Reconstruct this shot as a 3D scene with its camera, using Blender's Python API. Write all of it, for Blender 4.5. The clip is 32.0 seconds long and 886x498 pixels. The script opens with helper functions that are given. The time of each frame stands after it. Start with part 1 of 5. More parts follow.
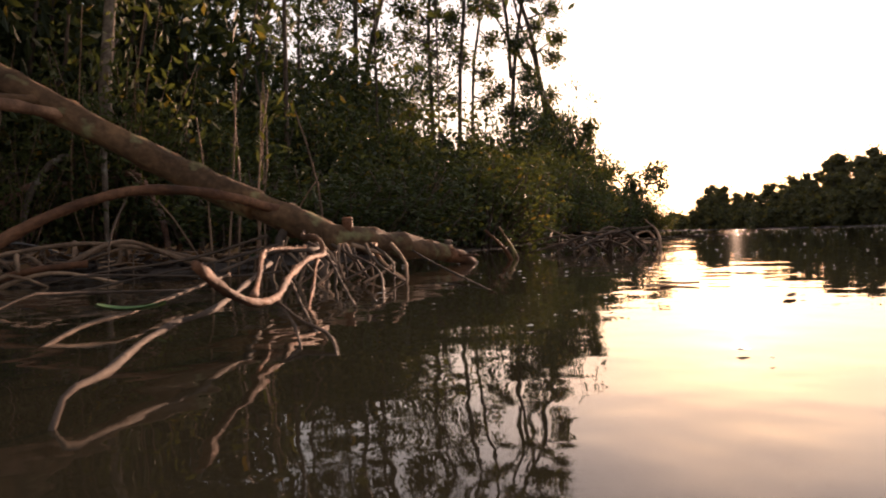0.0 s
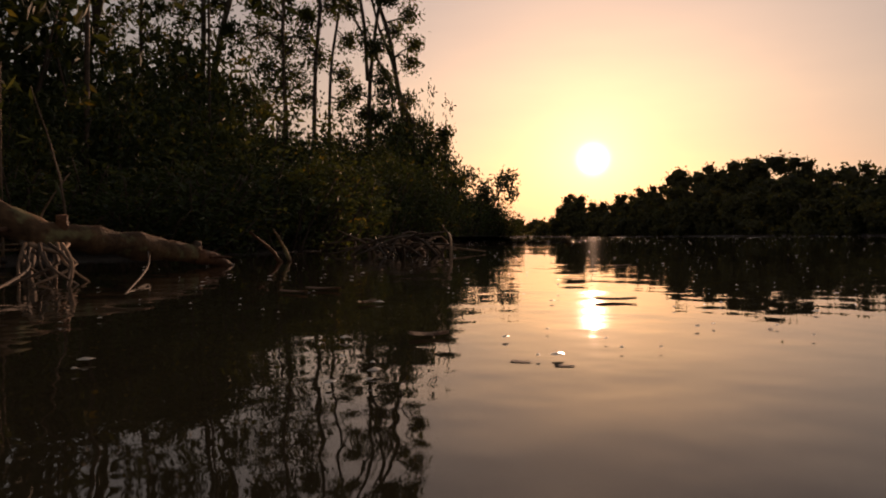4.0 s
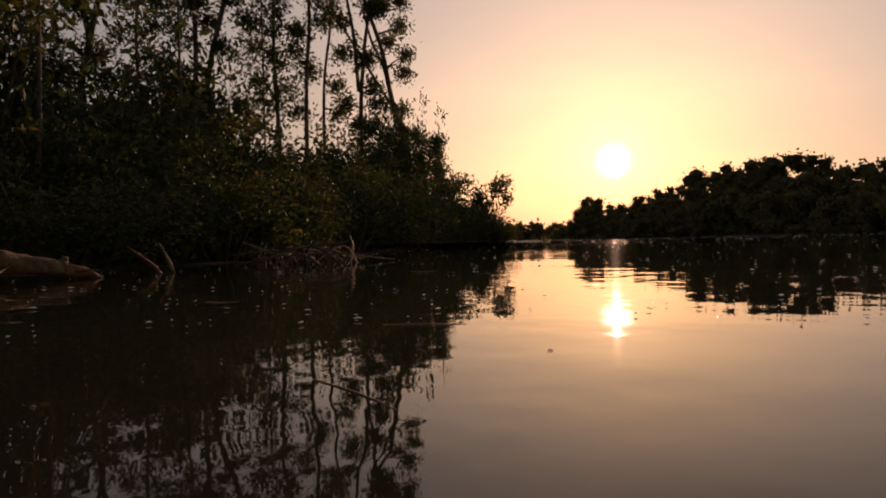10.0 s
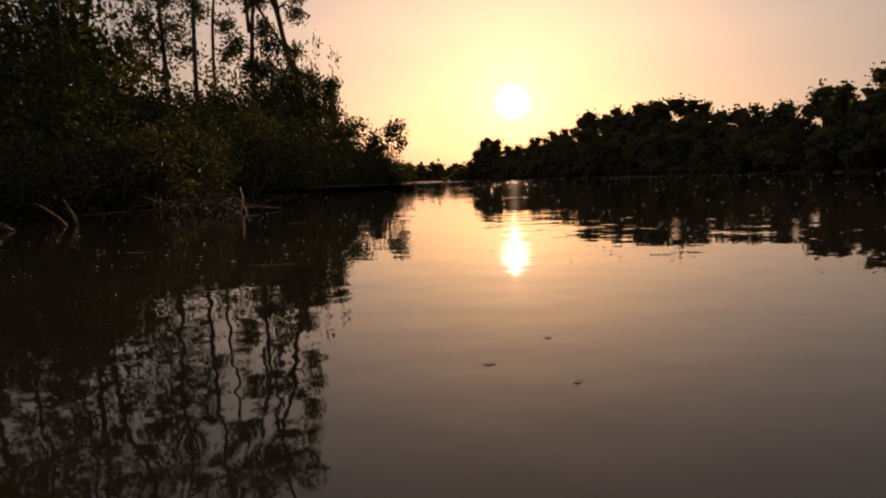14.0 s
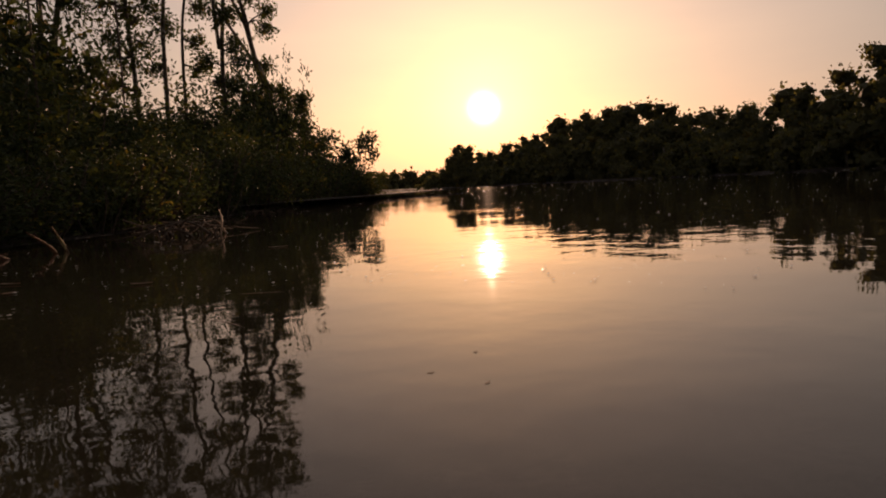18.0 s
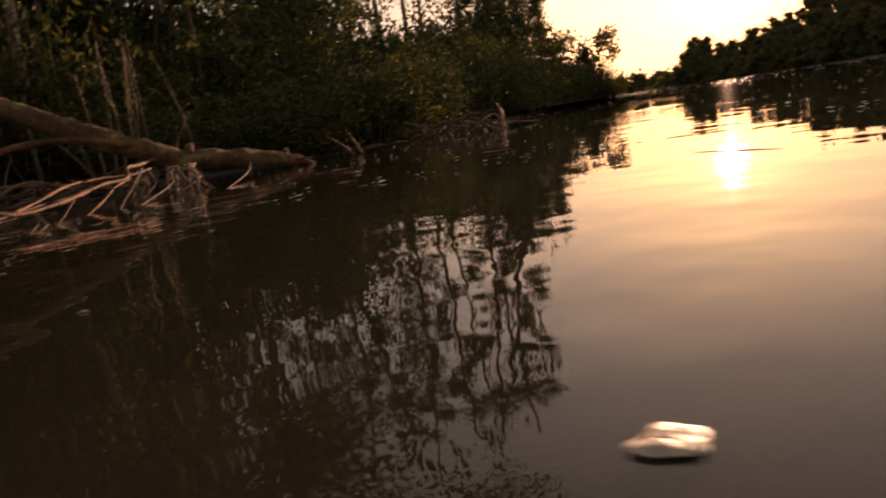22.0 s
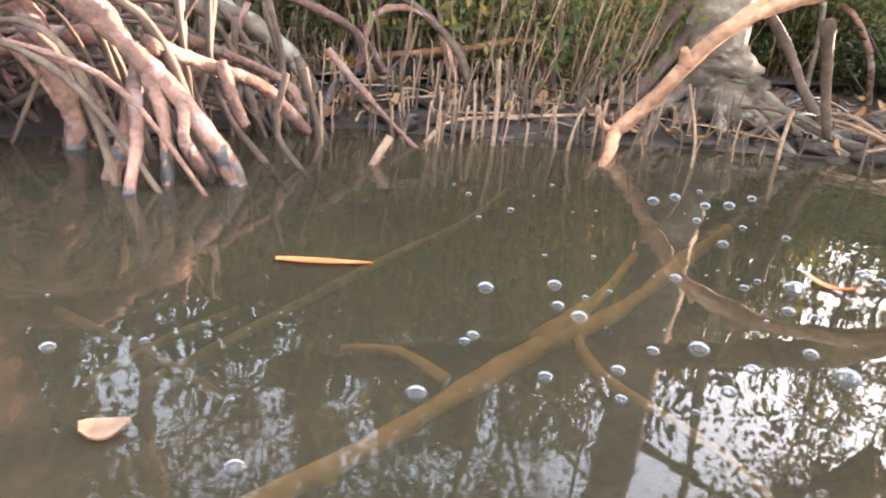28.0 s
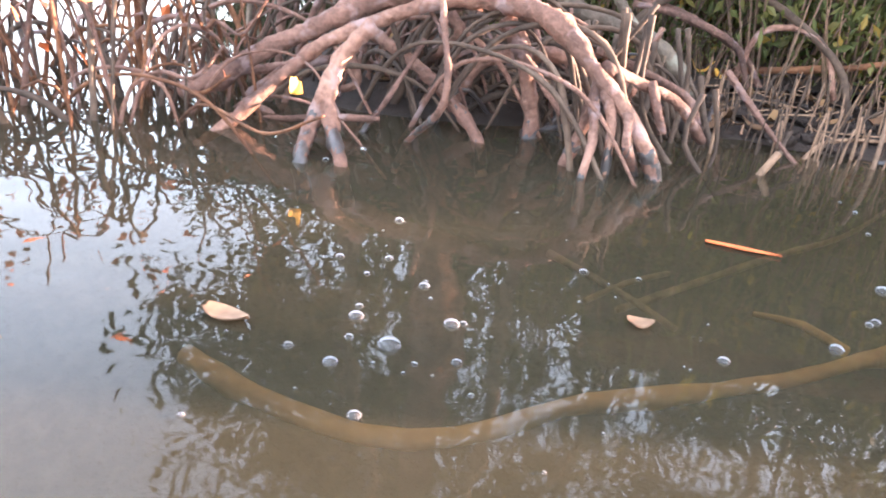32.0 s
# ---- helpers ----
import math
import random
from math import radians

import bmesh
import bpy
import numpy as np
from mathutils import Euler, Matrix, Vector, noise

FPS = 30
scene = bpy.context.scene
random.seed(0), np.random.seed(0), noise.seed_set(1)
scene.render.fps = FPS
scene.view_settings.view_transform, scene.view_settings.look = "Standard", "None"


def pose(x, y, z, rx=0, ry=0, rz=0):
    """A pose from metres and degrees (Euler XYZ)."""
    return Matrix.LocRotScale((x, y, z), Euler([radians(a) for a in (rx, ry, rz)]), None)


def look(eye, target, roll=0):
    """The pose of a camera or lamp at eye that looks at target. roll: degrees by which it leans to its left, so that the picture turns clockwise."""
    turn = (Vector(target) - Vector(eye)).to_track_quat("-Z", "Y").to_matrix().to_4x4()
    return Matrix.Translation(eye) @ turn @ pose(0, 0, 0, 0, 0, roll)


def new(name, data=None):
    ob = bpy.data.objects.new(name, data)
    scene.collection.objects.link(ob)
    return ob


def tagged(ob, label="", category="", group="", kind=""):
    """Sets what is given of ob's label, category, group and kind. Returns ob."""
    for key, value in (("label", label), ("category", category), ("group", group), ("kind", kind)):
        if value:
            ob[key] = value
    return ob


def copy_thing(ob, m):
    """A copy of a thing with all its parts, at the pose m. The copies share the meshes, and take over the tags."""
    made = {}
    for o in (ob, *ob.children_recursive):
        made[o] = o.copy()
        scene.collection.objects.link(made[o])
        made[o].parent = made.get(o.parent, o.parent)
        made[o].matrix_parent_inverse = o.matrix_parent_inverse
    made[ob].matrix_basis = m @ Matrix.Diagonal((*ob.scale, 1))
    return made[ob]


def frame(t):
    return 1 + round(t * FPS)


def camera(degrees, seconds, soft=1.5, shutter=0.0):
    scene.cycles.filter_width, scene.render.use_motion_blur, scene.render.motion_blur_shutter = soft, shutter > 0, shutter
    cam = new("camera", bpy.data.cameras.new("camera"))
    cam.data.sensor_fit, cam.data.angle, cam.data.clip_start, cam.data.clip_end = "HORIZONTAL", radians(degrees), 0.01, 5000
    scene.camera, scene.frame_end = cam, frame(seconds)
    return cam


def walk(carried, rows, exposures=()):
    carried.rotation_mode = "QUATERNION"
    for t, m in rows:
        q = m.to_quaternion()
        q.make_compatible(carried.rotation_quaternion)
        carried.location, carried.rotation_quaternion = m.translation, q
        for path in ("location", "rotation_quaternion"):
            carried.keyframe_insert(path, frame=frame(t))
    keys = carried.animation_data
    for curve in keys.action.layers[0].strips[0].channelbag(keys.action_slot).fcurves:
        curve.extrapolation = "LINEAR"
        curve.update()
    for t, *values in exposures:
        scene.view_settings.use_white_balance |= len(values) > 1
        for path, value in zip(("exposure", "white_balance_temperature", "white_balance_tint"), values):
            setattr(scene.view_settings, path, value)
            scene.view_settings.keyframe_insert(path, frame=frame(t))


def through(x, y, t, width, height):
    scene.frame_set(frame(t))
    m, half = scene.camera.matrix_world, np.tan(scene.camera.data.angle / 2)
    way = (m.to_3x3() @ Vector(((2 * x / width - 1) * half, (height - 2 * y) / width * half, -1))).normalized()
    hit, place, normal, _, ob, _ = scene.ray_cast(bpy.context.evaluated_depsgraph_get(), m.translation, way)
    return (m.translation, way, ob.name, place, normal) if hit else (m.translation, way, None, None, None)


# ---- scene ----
# ---- camera ----
cam = camera(66.0, 32.0, soft=1.9, shutter=0.3)
PATH = [
    (0, (0.340, 2.261, 0.085), (1.250, 4.041, 0.050), -1.6),
    (0.5, (0.383, 2.222, 0.084), (1.388, 3.951, 0.055), -1.9),
    (1, (0.408, 2.185, 0.081), (1.475, 3.876, 0.068), -2.4),
    (1.5, (0.435, 2.165, 0.076), (1.533, 3.836, 0.068), -2.5),
    (2, (0.469, 2.122, 0.075), (1.640, 3.743, 0.072), -1.7),
    (2.5, (0.501, 2.106, 0.078), (1.708, 3.701, 0.083), -1.9),
    (4.5, (0.680, 2.045, 0.085), (1.930, 3.606, 0.041), 0.5),
    (5, (0.708, 1.959, 0.091), (2.023, 3.465, 0.034), 0.2),
    (5.5, (0.740, 1.894, 0.098), (2.103, 3.355, 0.017), 0.2),
    (6, (0.761, 1.829, 0.103), (2.144, 3.272, 0.033), 0.2),
    (6.5, (0.768, 1.725, 0.113), (2.171, 3.149, 0.053), -0.7),
    (7, (0.786, 1.678, 0.113), (2.194, 3.097, 0.088), -0.2),
    (7.5, (0.810, 1.627, 0.109), (2.211, 3.054, 0.101), 0.8),
    (8, (0.844, 1.599, 0.103), (2.211, 3.059, 0.092), -1.0),
    (8.5, (0.882, 1.597, 0.101), (2.207, 3.095, 0.085), -0.4),
    (9, (0.916, 1.579, 0.093), (2.196, 3.116, 0.084), -0.2),
    (9.5, (0.953, 1.563, 0.090), (2.174, 3.147, 0.074), -1.1),
    (10, (0.988, 1.547, 0.088), (2.168, 3.161, 0.071), -1.5),
    (10.5, (0.998, 1.534, 0.079), (2.105, 3.200, 0.075), 1.0),
    (11, (0.978, 1.435, 0.085), (2.145, 3.059, 0.096), -1.1),
    (11.5, (0.946, 1.355, 0.083), (2.192, 2.919, 0.069), -1.7),
    (12, (0.906, 1.275, 0.093), (2.206, 2.793, 0.034), -0.1),
    (12.5, (0.876, 1.210, 0.104), (2.213, 2.695, 0.018), -0.6),
    (13, (0.849, 1.186, 0.101), (2.192, 2.665, -0.003), -2.0),
    (13.5, (0.816, 1.141, 0.119), (2.157, 2.618, -0.029), -1.9),
    (14, (0.757, 1.038, 0.145), (2.146, 2.463, -0.053), -1.7),
    (14.5, (0.673, 0.890, 0.151), (2.151, 2.217, -0.082), 1.0),
    (16.5, (0.596, 0.836, 0.199), (2.097, 2.157, 0.136), 2.0),
    (17, (0.610, 0.858, 0.196), (2.066, 2.226, 0.092), 0.8),
    (17.5, (0.640, 0.873, 0.204), (2.036, 2.299, 0.080), -2.4),
    (18, (0.613, 0.851, 0.210), (2.055, 2.225, 0.029), -3.0),
    (18.5, (0.619, 0.901, 0.180), (2.026, 2.310, -0.015), -4.8),
    (19, (0.678, 1.019, 0.172), (1.936, 2.557, -0.064), -5.6),
    (19.5, (0.715, 1.134, 0.147), (1.871, 2.745, -0.112), -5.3),
    (20, (0.714, 1.181, 0.122), (1.833, 2.809, -0.189), -6.4),
    (20.5, (0.698, 1.217, 0.102), (1.809, 2.841, -0.254), -8.0),
    (21, (0.682, 1.293, 0.099), (1.758, 2.944, -0.240), -7.3),
    (21.5, (0.642, 1.333, 0.082), (1.678, 3.012, -0.244), -8.6),
    (22, (0.581, 1.416, 0.074), (1.459, 3.177, -0.282), -9.0),
    (22.5, (0.458, 1.612, 0.071), (1.031, 3.478, -0.364), -4.4),
    (23, (0.365, 1.647, 0.073), (0.594, 3.602, -0.285), -7.8),
    (23.5, (0.150, 1.715, 0.074), (0.305, 3.683, -0.244), -7.0),
    (24, (-0.080, 1.762, 0.115), (0.066, 3.727, -0.230), -3.5),
    (24.5, (-0.540, 1.821, 0.278), (-0.287, 3.737, -0.236), -1.7),
    (25, (-0.923, 1.999, 0.292), (-0.558, 3.866, -0.325), 4.7),
    (25.5, (-1.045, 2.115, 0.293), (-0.755, 4.007, -0.287), 3.6),
    (27.5, (-1.016, 2.446, 0.244), (-1.107, 4.333, -0.412), 5.1),
    (28, (-0.938, 2.466, 0.287), (-1.033, 4.340, -0.404), 6.4),
    (28.5, (-0.888, 2.432, 0.312), (-0.818, 4.278, -0.455), 7.5),
    (29, (-0.854, 2.377, 0.326), (-0.771, 4.274, -0.303), 5.7),
    (29.5, (-0.864, 2.340, 0.323), (-0.988, 4.236, -0.303), 5.3),
    (30, (-0.858, 2.292, 0.338), (-1.278, 4.117, -0.365), 6.4),
    (30.5, (-0.951, 2.256, 0.344), (-1.598, 3.993, -0.409), 5.6),
    (31, (-1.006, 2.205, 0.360), (-1.739, 3.925, -0.351), 9.0),
    (31.5, (-1.029, 2.160, 0.345), (-1.818, 3.820, -0.444), 8.6),
    (32, (-1.049, 2.134, 0.354), (-1.906, 3.751, -0.450), 6.5),
]
EXPOSURES = [
    (0.0, 2.1, 5800, 11), (0.5, 1.55, 5900, 11), (1.0, 1.12, 6000, 12), (2.0, 0.8, 6100, 12), (4.0, 0.32, 6300, 13), (17.0, 0.36, 6400, 14), (19.0, 0.55, 6600, 15), (21.0, 0.98, 7000, 17), (22.0, 1.2, 6850, 16), (22.5, 1.2, 6650, 13),
    (23.0, 1.5, 6600, 8), (23.5, 2.3, 6900, 8), (24.0, 3.65, 7000, 7), (25.0, 4.55, 6350, 5), (28.0, 5.5, 5300, 6), (31.0, 5.42, 5150, 7), (32.0, 5.3, 5050, 8),
]
walk(cam, [(t, look(eye, target, roll)) for t, eye, target, roll in PATH], EXPOSURES)

# ---- sky and sun ----
SUN_AZ, SUN_EL = radians(50.35), radians(6.3)
SUN_DIR = Vector((math.sin(SUN_AZ) * math.cos(SUN_EL), math.cos(SUN_AZ) * math.cos(SUN_EL), math.sin(SUN_EL)))
world = bpy.data.worlds.new("hazy_evening_sky")
scene.world = world
world.use_nodes = True
wt = world.node_tree
sky = wt.nodes.new("ShaderNodeTexSky")
sky.sky_type, sky.sun_disc = "NISHITA", False
sky.sun_elevation, sky.sun_rotation = SUN_EL, SUN_AZ
sky.air_density, sky.dust_density, sky.ozone_density = 1.6, 2.6, 1.0
# thin cloud streaks and a bright ring of haze round the low sun
coord = wt.nodes.new("ShaderNodeTexCoord")
flat = wt.nodes.new("ShaderNodeMapping")
flat.inputs["Scale"].default_value = (1.0, 1.0, 5.0)
wt.links.new(coord.outputs["Generated"], flat.inputs[0])
streak = wt.nodes.new("ShaderNodeTexNoise")
streak.inputs["Scale"].default_value, streak.inputs["Detail"].default_value = 2.6, 5.0
wt.links.new(flat.outputs[0], streak.inputs["Vector"])
cloud = wt.nodes.new("ShaderNodeValToRGB")
cloud.color_ramp.elements[0].position, cloud.color_ramp.elements[0].color = 0.32, (0.9, 0.86, 0.9, 1)
cloud.color_ramp.elements[1].position, cloud.color_ramp.elements[1].color = 0.7, (1.12, 1.06, 1.08, 1)
wt.links.new(streak.outputs["Fac"], cloud.inputs[0])
toned = wt.nodes.new("ShaderNodeMix")
toned.data_type, toned.blend_type = "RGBA", "MULTIPLY"
toned.inputs[0].default_value = 1.0
wt.links.new(sky.outputs[0], toned.inputs[6])
wt.links.new(cloud.outputs[0], toned.inputs[7])
wt.links.new(toned.outputs[2], wt.nodes["Background"].inputs[0])
wt.nodes["Background"].inputs[1].default_value = 0.024
haze = wt.nodes.new("ShaderNodeBackground")
haze.inputs[0].default_value, haze.inputs[1].default_value = (0.134, 0.119, 0.116, 1), 1.0
toward = wt.nodes.new("ShaderNodeVectorMath")
toward.operation = "DOT_PRODUCT"
toward.inputs[1].default_value = SUN_DIR
wt.links.new(coord.outputs["Generated"], toward.inputs[0])
front = wt.nodes.new("ShaderNodeMath")
front.operation = "MAXIMUM"
front.inputs[1].default_value = 0.0
wt.links.new(toward.outputs["Value"], front.inputs[0])
ring = wt.nodes.new("ShaderNodeMath")
ring.operation = "POWER"
ring.inputs[1].default_value = 500.0
wt.links.new(front.outputs[0], ring.inputs[0])
core = wt.nodes.new("ShaderNodeMath")
core.operation = "POWER"
core.inputs[1].default_value = 12000.0
wt.links.new(front.outputs[0], core.inputs[0])
glow = wt.nodes.new("ShaderNodeMath")
glow.operation = "MULTIPLY_ADD"
glow.inputs[1].default_value = 14.0
halo = wt.nodes.new("ShaderNodeMath")
halo.operation = "MULTIPLY"
halo.inputs[1].default_value = 0.3
wt.links.new(ring.outputs[0], halo.inputs[0])
wt.links.new(core.outputs[0], glow.inputs[0])
wt.links.new(halo.outputs[0], glow.inputs[2])
aureole = wt.nodes.new("ShaderNodeBackground")
aureole.inputs[0].default_value = (1.0, 0.58, 0.38, 1)
wt.links.new(glow.outputs[0], aureole.inputs[1])
both = wt.nodes.new("ShaderNodeAddShader")
wt.links.new(wt.nodes["Background"].outputs[0], both.inputs[0])
wt.links.new(haze.outputs[0], both.inputs[1])
whole = wt.nodes.new("ShaderNodeAddShader")
wt.links.new(both.outputs[0], whole.inputs[0])
wt.links.new(aureole.outputs[0], whole.inputs[1])
veil = wt.nodes.new("ShaderNodeMath")
veil.operation = "POWER"
veil.inputs[1].default_value = 7.0
wt.links.new(front.outputs[0], veil.inputs[0])
veil_light = wt.nodes.new("ShaderNodeBackground")
veil_light.inputs[0].default_value = (0.33, 0.23, 0.195, 1)
wt.links.new(veil.outputs[0], veil_light.inputs[1])
full_sky = wt.nodes.new("ShaderNodeAddShader")
wt.links.new(whole.outputs[0], full_sky.inputs[0])
wt.links.new(veil_light.outputs[0], full_sky.inputs[1])
wt.links.new(full_sky.outputs[0], wt.nodes["World Output"].inputs[0])
sun_data = bpy.data.lights.new("sun", "SUN")
sun_data.energy, sun_data.angle, sun_data.color = 3.7, radians(0.6), (1.0, 0.57, 0.34)
sun_lamp = new("sun", sun_data)
sun_lamp.matrix_world = look(SUN_DIR * 300, (0, 0, 0))


# ---- materials ----
def nodes_of(name):
    m = bpy.data.materials.new(name)
    m.use_nodes = True
    t = m.node_tree
    return m, t, t.nodes["Principled BSDF"]


def ramp(t, fac, stops):
    r = t.nodes.new("ShaderNodeValToRGB")
    while len(r.color_ramp.elements) < len(stops):
        r.color_ramp.elements.new(0.5)
    for e, (p, c) in zip(r.color_ramp.elements, stops):
        e.position, e.color = p, (*c, 1)
    t.links.new(fac, r.inputs[0])
    return r.outputs[0]


def noise_tex(t, scale, detail=4.0, rough=0.55, stretch=None):
    n = t.nodes.new("ShaderNodeTexNoise")
    n.inputs["Scale"].default_value, n.inputs["Detail"].default_value, n.inputs["Roughness"].default_value = scale, detail, rough
    c = t.nodes.new("ShaderNodeTexCoord")
    if stretch:
        mp = t.nodes.new("ShaderNodeMapping")
        mp.inputs["Scale"].default_value = stretch
        t.links.new(c.outputs["Object"], mp.inputs[0])
        t.links.new(mp.outputs[0], n.inputs["Vector"])
    else:
        t.links.new(c.outputs["Object"], n.inputs["Vector"])
    return n.outputs["Fac"]


def bumped(t, bsdf, height, dist, strength=1.0):
    b = t.nodes.new("ShaderNodeBump")
    b.inputs["Distance"].default_value, b.inputs["Strength"].default_value = dist, strength
    t.links.new(height, b.inputs["Height"])
    t.links.new(b.outputs[0], bsdf.inputs["Normal"])
    return b


def mixed(t, a, b, fac, mode="MIX"):
    m = t.nodes.new("ShaderNodeMix")
    m.data_type, m.blend_type = "RGBA", mode
    for sock, v in ((m.inputs[0], fac), (m.inputs[6], a), (m.inputs[7], b)):
        if isinstance(v, (int, float)):
            sock.default_value = v
        elif isinstance(v, tuple):
            sock.default_value = (*v, 1)
        else:
            t.links.new(v, sock)
    return m.outputs[2]


def bark(name, dark, mid, light, grain=40.0, rough=0.85, relief=0.006, lichen=None):
    m, t, b = nodes_of(name)
    big, fine = noise_tex(t, 7, 5), noise_tex(t, grain, 6, 0.65)
    base = ramp(t, big, [(0.3, dark), (0.5, mid), (0.72, light)])
    col = mixed(t, base, ramp(t, fine, [(0.3, (0.35, 0.33, 0.3)), (0.65, (1.15, 1.1, 1.05))]), 0.75, "MULTIPLY")
    if lichen:
        col = mixed(t, col, lichen, ramp(t, noise_tex(t, 16, 3), [(0.56, (0, 0, 0)), (0.66, (0.7, 0.7, 0.7))]))
    info = t.nodes.new("ShaderNodeObjectInfo")
    col = mixed(t, col, ramp(t, info.outputs["Random"], [(0, (0.75, 0.75, 0.78)), (1, (1.2, 1.15, 1.1))]), 0.8, "MULTIPLY")
    t.links.new(col, b.inputs["Base Color"])
    b.inputs["Roughness"].default_value = rough
    b.inputs["Specular IOR Level"].default_value = 0.25
    bumped(t, b, fine, relief)
    return m


def leafy(name, a, b_, c, through=0.35):
    m, t, b = nodes_of(name)
    geo = t.nodes.new("ShaderNodeNewGeometry")
    col = ramp(t, geo.outputs["Random Per Island"], [(0.0, a), (0.55, b_), (0.93, c), (1.0, (0.22, 0.15, 0.03))])
    col = mixed(t, col, ramp(t, noise_tex(t, 1.3, 2), [(0.3, (0.6, 0.65, 0.6)), (0.7, (1.2, 1.2, 1.1))]), 0.8, "MULTIPLY")
    info = t.nodes.new("ShaderNodeObjectInfo")
    col = mixed(t, col, ramp(t, info.outputs["Random"], [(0, (0.45, 0.5, 0.45)), (0.6, (0.9, 0.88, 0.8)), (1, (1.3, 1.15, 0.9))]), 0.9, "MULTIPLY")
    t.links.new(col, b.inputs["Base Color"])
    b.inputs["Roughness"].default_value = 0.65
    b.inputs["Specular IOR Level"].default_value = 0.18
    tr = t.nodes.new("ShaderNodeBsdfTranslucent")
    t.links.new(mixed(t, col, (1.5, 1.45, 0.7), 1.0, "MULTIPLY"), tr.inputs[0])
    mx = t.nodes.new("ShaderNodeMixShader")
    mx.inputs[0].default_value = through
    t.links.new(b.outputs[0], mx.inputs[1])
    t.links.new(tr.outputs[0], mx.inputs[2])
    t.links.new(mx.outputs[0], t.nodes["Material Output"].inputs[0])
    return m


def plain(name, a, b_, scale=30.0, rough=0.6, relief=0.0):
    m, t, b = nodes_of(name)
    f = noise_tex(t, scale, 5)
    t.links.new(ramp(t, f, [(0.3, a), (0.7, b_)]), b.inputs["Base Color"])
    b.inputs["Roughness"].default_value = rough
    if relief:
        bumped(t, b, f, relief)
    return m


BARK_LOG = bark("bark_fallen", (0.045, 0.027, 0.014), (0.105, 0.062, 0.03), (0.22, 0.13, 0.06), 55, lichen=(0.19, 0.18, 0.08))
BARK_PEELED = bark("wood_peeled", (0.05, 0.023, 0.011), (0.13, 0.06, 0.028), (0.27, 0.135, 0.065), 60, 0.75, 0.006)
BARK_BARE = bark("bare_branch", (0.13, 0.07, 0.04), (0.27, 0.155, 0.09), (0.46, 0.29, 0.17), 45, 0.75, 0.008)
BARK_STILT = bark("bark_stilt", (0.08, 0.05, 0.04), (0.185, 0.11, 0.082), (0.32, 0.2, 0.15), 70, 0.85, 0.01, lichen=(0.26, 0.2, 0.19))
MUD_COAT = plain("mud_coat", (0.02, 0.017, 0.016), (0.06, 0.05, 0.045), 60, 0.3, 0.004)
BARK_GREY = bark("bark_grey", (0.06, 0.048, 0.038), (0.125, 0.103, 0.08), (0.22, 0.19, 0.145), 38, 0.85, 0.01, lichen=(0.24, 0.235, 0.18))
BARK_TREE = bark("bark_standing", (0.045, 0.037, 0.03), (0.085, 0.07, 0.054), (0.15, 0.13, 0.1), 18, lichen=(0.19, 0.185, 0.15))
TWIG = bark("twig", (0.1, 0.068, 0.045), (0.2, 0.138, 0.09), (0.34, 0.24, 0.16), 70, 0.8, 0.002)
TWIG_DARK = bark("twig_dark", (0.04, 0.03, 0.022), (0.075, 0.055, 0.04), (0.12, 0.09, 0.065), 50, 0.85, 0.002)
LEAF = leafy("mangrove_leaf", (0.032, 0.043, 0.018), (0.052, 0.066, 0.026), (0.088, 0.1, 0.034), 0.22)
LEAF_YOUNG = leafy("sapling_leaf", (0.075, 0.09, 0.036), (0.11, 0.125, 0.05), (0.17, 0.165, 0.075), 0.34)
# far leaves: distance haze put into the colour, paler, warmer and more translucent
LEAF_FAR_HAZED = leafy("far_leaf_hazed", (0.09, 0.085, 0.05), (0.12, 0.11, 0.06), (0.15, 0.13, 0.07), 0.5)
LEAF_DRY = plain("dry_leaf", (0.13, 0.075, 0.04), (0.24, 0.15, 0.085), 60, 0.8)
LEAF_ORANGE = plain("orange_leaf", (0.42, 0.1, 0.03), (0.55, 0.17, 0.045), 60, 0.5)
LEAF_YELLOW = plain("yellow_leaf", (0.7, 0.38, 0.05), (0.8, 0.5, 0.08), 50, 0.45)
LITTER_BITS = plain("wet_litter", (0.05, 0.035, 0.022), (0.12, 0.08, 0.05), 60, 0.9)
LEAF_GREEN = plain("fallen_green_leaf", (0.06, 0.12, 0.04), (0.12, 0.2, 0.07), 40, 0.4)
FOAM = plain("scum_foam", (0.2, 0.15, 0.1), (0.42, 0.34, 0.25), 120, 0.5, 0.002)


def mud_material():
    m, t, b = nodes_of("wet_mud")
    big, fine = noise_tex(t, 2.2, 6, 0.6), noise_tex(t, 26, 8, 0.7)
    col = ramp(t, big, [(0.3, (0.03, 0.022, 0.017)), (0.55, (0.056, 0.041, 0.031)), (0.75, (0.1, 0.07, 0.052))])
    col = mixed(t, col, ramp(t, fine, [(0.3, (0.5, 0.5, 0.5)), (0.7, (1.25, 1.2, 1.15))]), 0.8, "MULTIPLY")
    t.links.new(col, b.inputs["Base Color"])
    t.links.new(ramp(t, big, [(0.35, (0.62, 0.62, 0.62)), (0.65, (0.95, 0.95, 0.95))]), b.inputs["Roughness"])
    b.inputs["Specular IOR Level"].default_value = 0.3
    bumped(t, b, fine, 0.05)
    return m


MUD = mud_material()


